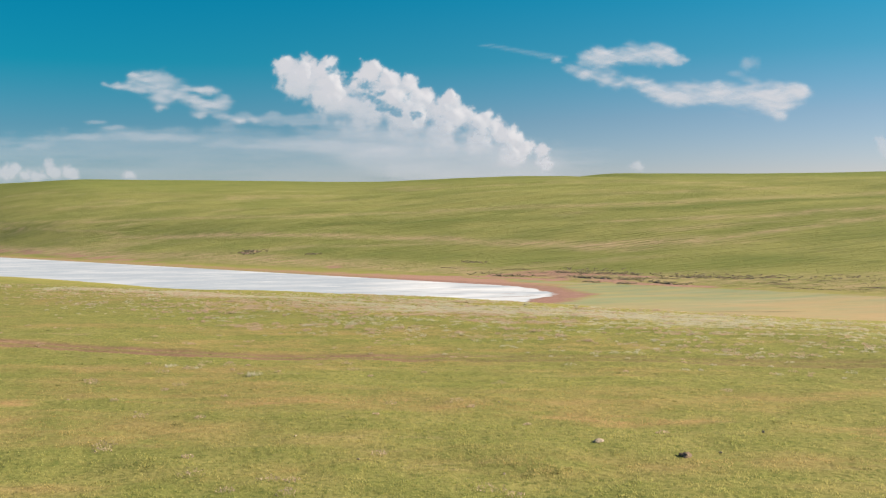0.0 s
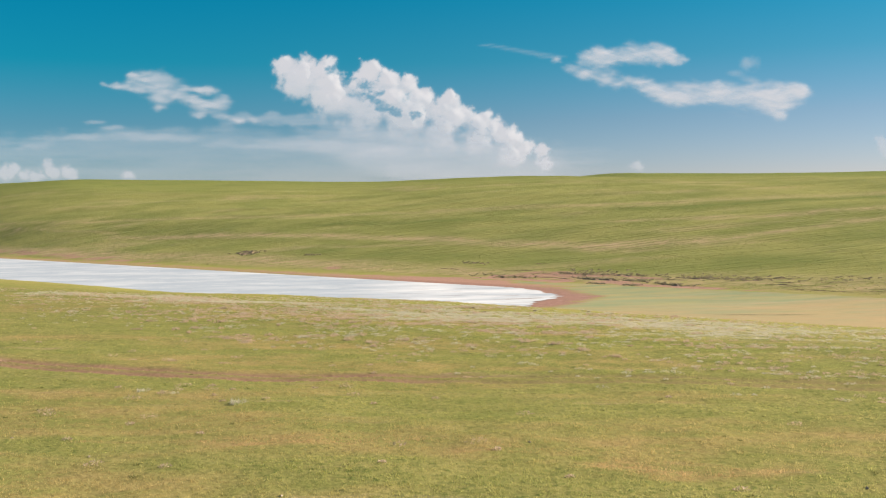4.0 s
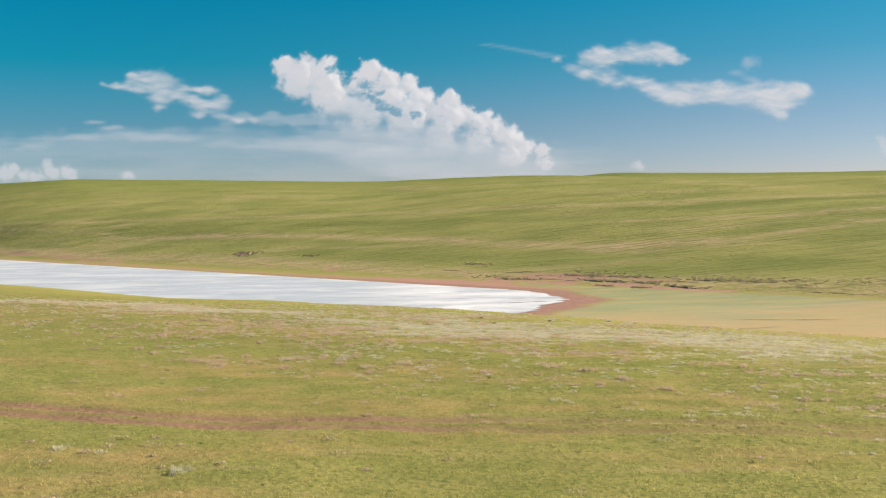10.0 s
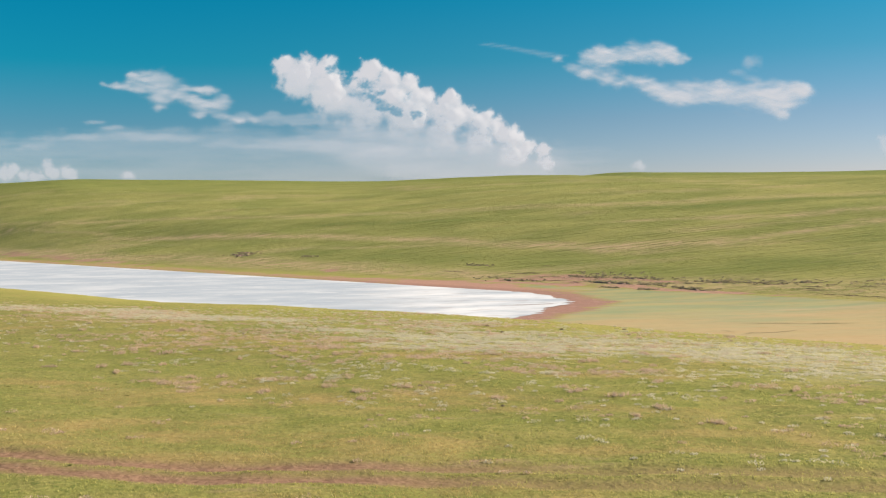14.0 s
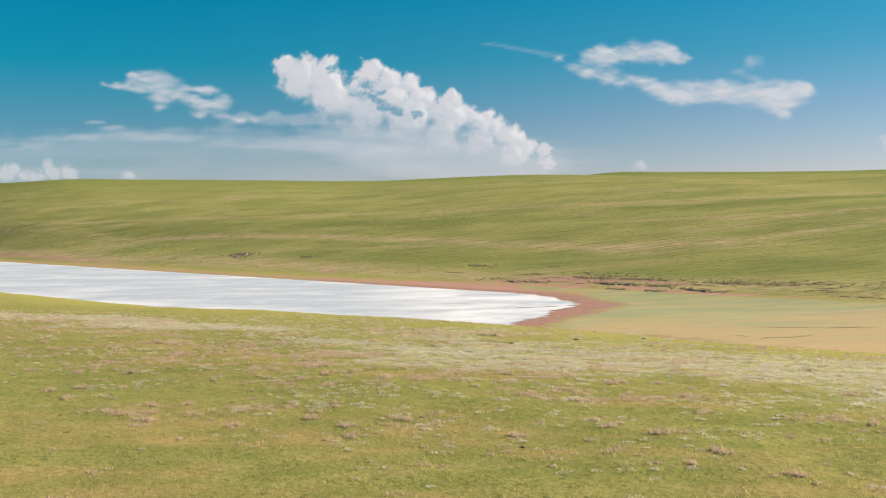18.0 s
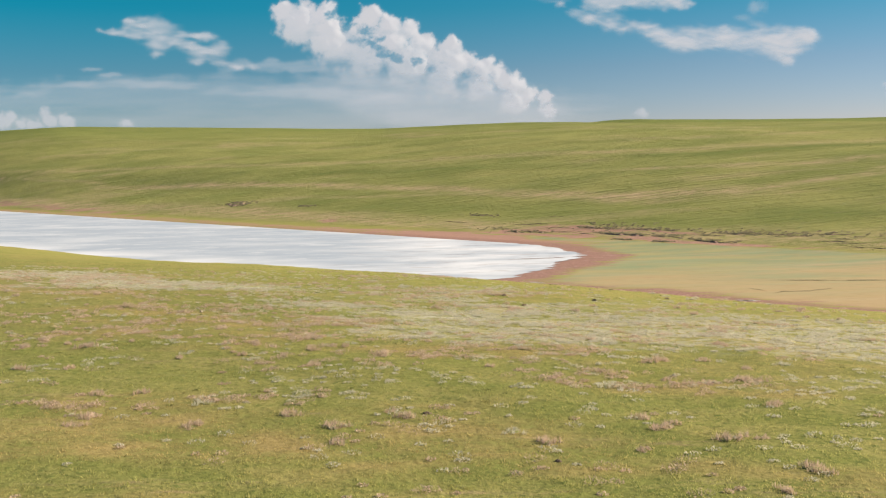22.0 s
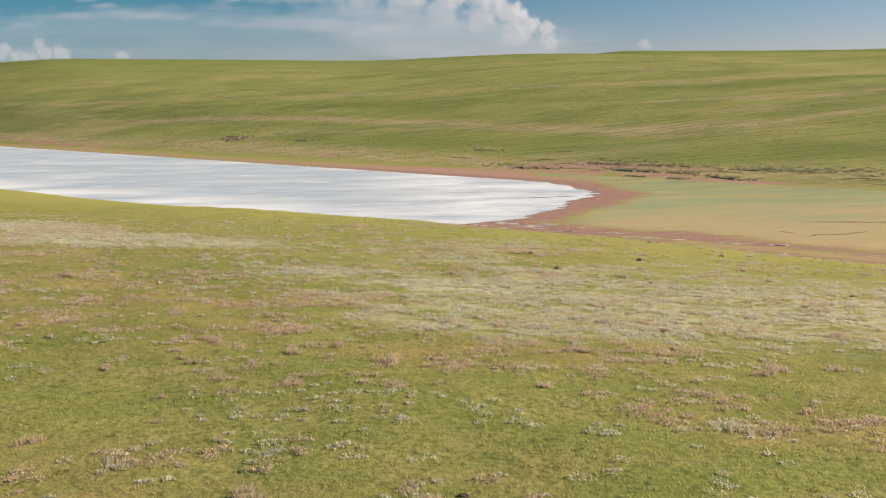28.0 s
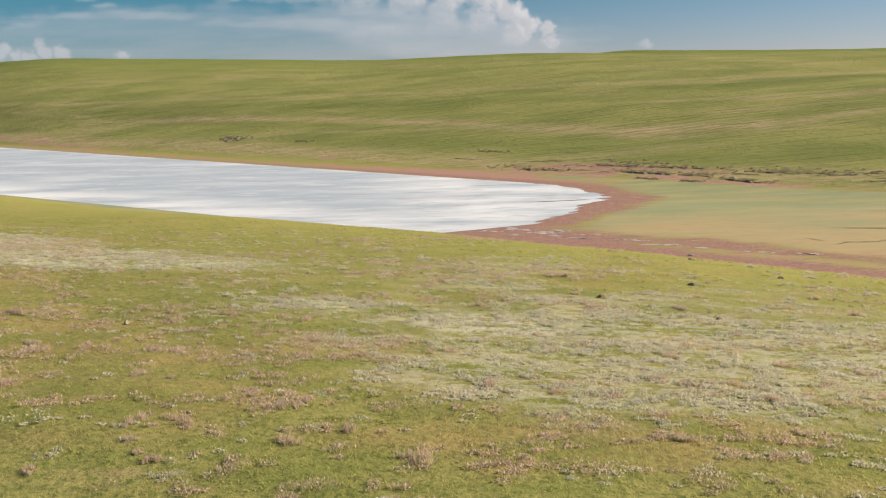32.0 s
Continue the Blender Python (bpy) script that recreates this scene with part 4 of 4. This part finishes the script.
def scatter(rng, n, y0, y1, spread, lean=1.0):
    """Random places on the near slope, spread a share of the distance to either side."""
    y = y0 + (y1 - y0) * rng.random(n) ** lean
    x = np.clip(rng.normal(0, 0.62, n), -2, 2) * (spread[0] + spread[1] * (y - y0))
    bare = track_at(x, y) * (0.2 + 0.8 * step(-x, -5, 3)) > rng.uniform(0.05, 0.75, n)
    return x[~bare], y[~bare]


def leaflets(x, y, radius, height, each, size, rng):
    """Loose cushions of small leaves turned every way: corners of one triangle a leaf."""
    n = len(x) * each
    far, turn, up = rng.random(n) ** 0.5, rng.uniform(0, 2 * math.pi, n), rng.random(n) ** 0.7
    r = np.repeat(radius, each) * far
    lx, ly = np.repeat(x, each) + 1.3 * r * np.cos(turn), np.repeat(y, each) + r * np.sin(turn)
    lz = land(lx, ly) + np.repeat(height, each) * up * np.sqrt(1 - 0.85 * far * far)
    heart = np.stack([lx, ly, lz], -1)
    span = (size * rng.uniform(0.6, 1.4, n))[:, None]
    along, side = rng.normal(0, 1, (n, 3)), rng.normal(0, 1, (n, 3))
    along[:, 2] = np.abs(along[:, 2]) + 0.4
    along *= span / np.linalg.norm(along, axis=1, keepdims=True)
    side *= 0.42 * span / np.linalg.norm(side, axis=1, keepdims=True)
    return np.stack([heart - along * 0.3 - side, heart - along * 0.3 + side, heart + along], 1).reshape(-1, 3)


def blades(name, label, x, y, height, width, count, splay, mat, seed, leaves=0, size=0.045):
    """Clumps of bent blades, all joined, one triangle a blade. leaves: how many small leaves fill the heart of a clump."""
    rng = np.random.default_rng(seed)
    n = len(x)
    hh = np.repeat(height, count) * rng.uniform(0.55, 1.15, n * count)
    ww = np.repeat(width, count) * rng.uniform(0.7, 1.3, n * count)
    sp = np.repeat(splay, count)
    turn = rng.uniform(0, 2 * math.pi, n * count)
    out = rng.random(n * count) ** 0.5 * sp
    hh = hh * (1.15 - 0.6 * out / sp)
    bx = np.repeat(x, count) + np.cos(turn) * out * 0.6
    by = np.repeat(y, count) + np.sin(turn) * out * 0.6
    bz = land(bx, by) - 0.01
    face = rng.uniform(0, math.pi, n * count)
    cx, cy = np.cos(face) * ww / 2, np.sin(face) * ww / 2
    tx, ty = bx + np.cos(turn) * hh * 0.55, by + np.sin(turn) * hh * 0.55
    tip = np.stack([tx, ty, bz + hh * 0.9], -1)
    left, right = np.stack([bx - cx, by - cy, bz], -1), np.stack([bx + cx, by + cy, bz], -1)
    total = n * count
    verts = np.stack([left, right, tip], 1).reshape(-1, 3)
    if leaves:
        verts = np.concatenate([verts, leaflets(x, y, splay * 0.5, height * 0.8, leaves, size, rng)])
    me = bpy.data.meshes.new(name)
    fill_mesh(me, verts, np.arange(len(verts)).reshape(-1, 3))
    if mat is GRASS:
        at = me.attributes.new("dry", "FLOAT", "POINT")
        at.data.foreach_set("value", np.repeat(zones(x, y)[3], count * 3).astype(np.float32))
    me.materials.append(mat)
    return tagged(new(name, me), label, "grass", kind="stuff")


def grow():
    rng = np.random.default_rng(4)
    # close-cropped sward
    x, y = scatter(rng, 76000, 16, 92, (13, 0.13))
    blades("short_grass", "close-cropped green steppe grass", x, y, rng.uniform(0.04, 0.095, len(x)), np.full(len(x), 0.015), 8, rng.uniform(0.12, 0.34, len(x)), GRASS, 5)
    x, y = scatter(rng, 60000, 20, 150, (16, 0.42), 0.8)
    blades("slope_grass", "green steppe grass on the slope", x, y, rng.uniform(0.05, 0.11, len(x)), np.full(len(x), 0.030), 6, rng.uniform(0.14, 0.40, len(x)), GRASS, 6)
    # straw-coloured tufts
    x, y = scatter(rng, 60000, 20, 135, (16, 0.42))
    s = down(x, y)
    p = fbm(x / 5, y / 3, 3, 81)
    chance = step(p, 0.42, 0.72) * (0.035 + 0.965 * step(s, 40, 60)) * (1 - 0.7 * step(s, 95, 115)) * (0.45 + 0.55 * step(-x, -12, 6))
    q = step(fbm(x / 1.1, y / 0.7, 2, 82), 0.46, 0.60)
    keep = rng.random(len(x)) < q * np.maximum(chance * 1.1, 1.5 * heath_at(x, y) * step(p, 0.30, 0.52))
    x, y = x[keep], y[keep]
    size = 0.5 + 0.8 * rng.random(len(x)) ** 2
    blades("dry_tufts", "dry pinkish straw tufts scattered over the grass", x, y, 0.19 * size, np.full(len(x), 0.009), 22, 0.44 * size, STRAW, 7, 42, 0.040)
    # pale wormwood
    x, y = scatter(rng, 125000, 25, 135, (16, 0.40))
    white = zones(x, y)[2]
    p = fbm(x / 3, y / 2, 3, 83)
    q = step(fbm(x / 0.8, y / 0.7, 2, 85), 0.42, 0.62)
    keep = rng.random(len(x)) < q * np.maximum(white * 1.5 * step(p, 0.25, 0.5), 0.16 * step(down(x, y), 38, 58) * (1 - step(down(x, y), 88, 100)) * step(p, 0.38, 0.56))
    x, y = x[keep], y[keep]
    size = 0.5 + 0.8 * rng.random(len(x)) ** 2
    blades("wormwood", "pale grey-green wormwood in loose patches", x, y, 0.125 * size, np.full(len(x), 0.012), 10, 0.38 * size, PALE, 8, 44, 0.040)
    # rank clumps
    x, y = scatter(rng, 9000, 20, 150, (16, 0.42))
    keep = rng.random(len(x)) < 0.04 + 0.16 * step(down(x, y), 42, 60)
    x, y = x[keep], y[keep]
    blades("rank_clumps", "dark rank herb clumps among the grass", x, y, rng.uniform(0.05, 0.11, len(x)), np.full(len(x), 0.02), 30, rng.uniform(0.12, 0.26, len(x)), DARK_LEAF, 9)
    # low bushes along the eroded banks and in the hollows of the far hill
    px, py = [], []
    for x0, y0, x1, y1, many, wide in ((26, 321, 37, 312, 60, 1.2), (46, 318, 55, 308, 90, 1.4), (55, 308, 68, 295, 120, 1.5), (49, 304, 59, 292, 120, 1.6), (60, 289, 66, 285, 110, 1.6), (67, 279, 74, 267, 90, 1.3),
                                       (50, 288, 54, 284, 60, 0.8), (58, 278, 62, 276, 60, 0.8), (76, 283, 84, 277, 110, 1.8), (86, 274, 102, 266, 120, 2.2), (70, 290, 90, 275, 90, 3.0), (48, 322, 66, 304, 90, 3.0),
                                       (-85, 485, -70, 475, 170, 3.2), (-80, 475, -73, 470, 70, 2.0), (18, 369, 27, 360, 80, 1.8), (-47, 449, -40, 443, 60, 1.5), (100, 262, 125, 246, 90, 3.0), (20, 330, 40, 316, 50, 3.0)):
        k = rng.random(many) + rng.normal(0, 0.03, many)
        px.append(x0 + (x1 - x0) * k + rng.normal(0, wide * 0.6, many))
        py.append(y0 + (y1 - y0) * k + rng.normal(0, wide, many))
    x, y = np.concatenate(px), np.concatenate(py)
    some = rng.random(len(x)) < 0.46
    x, y = x[some], y[some]
    blades("shore_scrub", "dark grey-green bushes in ragged lines above the shore", x, y, 0.10 + 0.34 * rng.random(len(x)) ** 2, np.full(len(x), 0.10), 40, rng.uniform(0.4, 1.2, len(x)), SCRUB, 14, 30, 0.16)
    # coarse herbage on the foot of the far hill
    y = 225 + 360 * rng.random(38000) ** 1.3
    x = (rng.random(len(y)) * 2 - 1) * 0.5 * y
    k = hill_part(x, y)
    p = fbm(x / 14, y / 7, 4, 87)
    keep = (k > 0.015) & (zones(x, y)[0] < 0.3) & (rng.random(len(x)) < step(p, 0.40, 0.66))
    x, y = x[keep], y[keep]
    blades("hill_herbage", "coarse dark tufts and ribs on the green hillside", x, y, rng.uniform(0.10, 0.26, len(x)), np.full(len(x), 0.16), 6, rng.uniform(0.4, 1.5, len(x)), HILL_LEAF, 10)


grow()


# ---- tussocks ----
def tussock(tall, mat, label, seed):
    """A hummock of earth and roots with a tuft of bent stalks."""
    rng = random.Random(seed)
    root = new("grass_tussock")
    bm = bmesh.new()
    bmesh.ops.create_uvsphere(bm, u_segments=12, v_segments=6, radius=1.0)
    for v in bm.verts:
        k = 1 + 0.3 * noise.noise(v.co * 1.7 + Vector((seed, 0, 0)))
        v.co = Vector((v.co.x * 0.20 * k, v.co.y * 0.15 * k, v.co.z * 0.035 * k))
    part("mound", bm, TURF, root)
    bm = bmesh.new()
    hearts = [(rng.gauss(0, 0.20), rng.gauss(0, 0.13)) for _ in range(8)]
    for _ in range(420):
        ang, far = rng.uniform(0, 2 * math.pi), min(1.0, abs(rng.gauss(0, 0.55)))
        cx, cy = rng.choice(hearts)
        x, y = cx + 0.15 * far * math.cos(ang), cy + 0.12 * far * math.sin(ang)
        h = rng.uniform(0.3, 1.0) * tall * (1.1 - 0.5 * far)
        side = Vector((math.cos(ang * 3), math.sin(ang * 3), 0)) * 0.0032
        foot = Vector((x, y, 0.0))
        bend = Vector((math.cos(ang), math.sin(ang), 0)) * h * 0.7 * far
        mid, tip = foot + bend * 0.4 + Vector((0, 0, h * 0.6)), foot + bend * 1.3 + Vector((0, 0, h))
        a, b, c, d, e = (bm.verts.new(p) for p in (foot - side, foot + side, mid + side * 0.8, mid - side * 0.8, tip))
        bm.faces.new((a, b, c, d))
        bm.faces.new((d, c, e))
    tagged(part("tuft", bm, mat, root), kind="stuff")
    return tagged(root, label, "tussock", group="tussocks on the slope")


def plant_tussocks():
    kinds = [tussock(0.20, STRAW, "dry straw-coloured grass tussock on a low hummock", 3), tussock(0.15, PALE, "pale grey wormwood tussock on a low hummock", 4), tussock(0.14, GRASS, "deep green herb tussock on a low hummock", 5)]
    rng = random.Random(12)
    spots = [(-11.2, 45.8), (-9.9, 45.6), (-6.9, 42.6), (-10.7, 93.1), (-9.1, 99.3), (12.5, 105.6), (-8.7, 83.8), (-4.4, 67.1), (-5.5, 70.3), (-9.6, 84.2)]
    while len(spots) < 280:
        x, y = rng.uniform(-26, 26), rng.uniform(54, 118)
        if down(x, y) > 42 and abs(x) < 0.42 * (y - 20):
            spots.append((x, y))
    used = set()
    for x, y in spots:
        k = 1 if y < 50 else rng.choices((0, 1, 2), (8, 1, 1) if down(x, y) < 64 else (3, 7, 1))[0]
        z = float(land(np.array(x), np.array(y)))
        big = rng.uniform(0.6, 1.35)
        m = pose(x, y, z, 0, 0, rng.uniform(0, 360)) @ Matrix.Diagonal((big * rng.uniform(0.7, 1.4), big * rng.uniform(0.7, 1.4), big * rng.uniform(0.7, 1.1), 1))
        if k in used:
            copy_thing(kinds[k], m)
        else:
            kinds[k].matrix_basis = pose(x, y, z, 0, 0, rng.uniform(0, 360))
            used.add(k)


plant_tussocks()
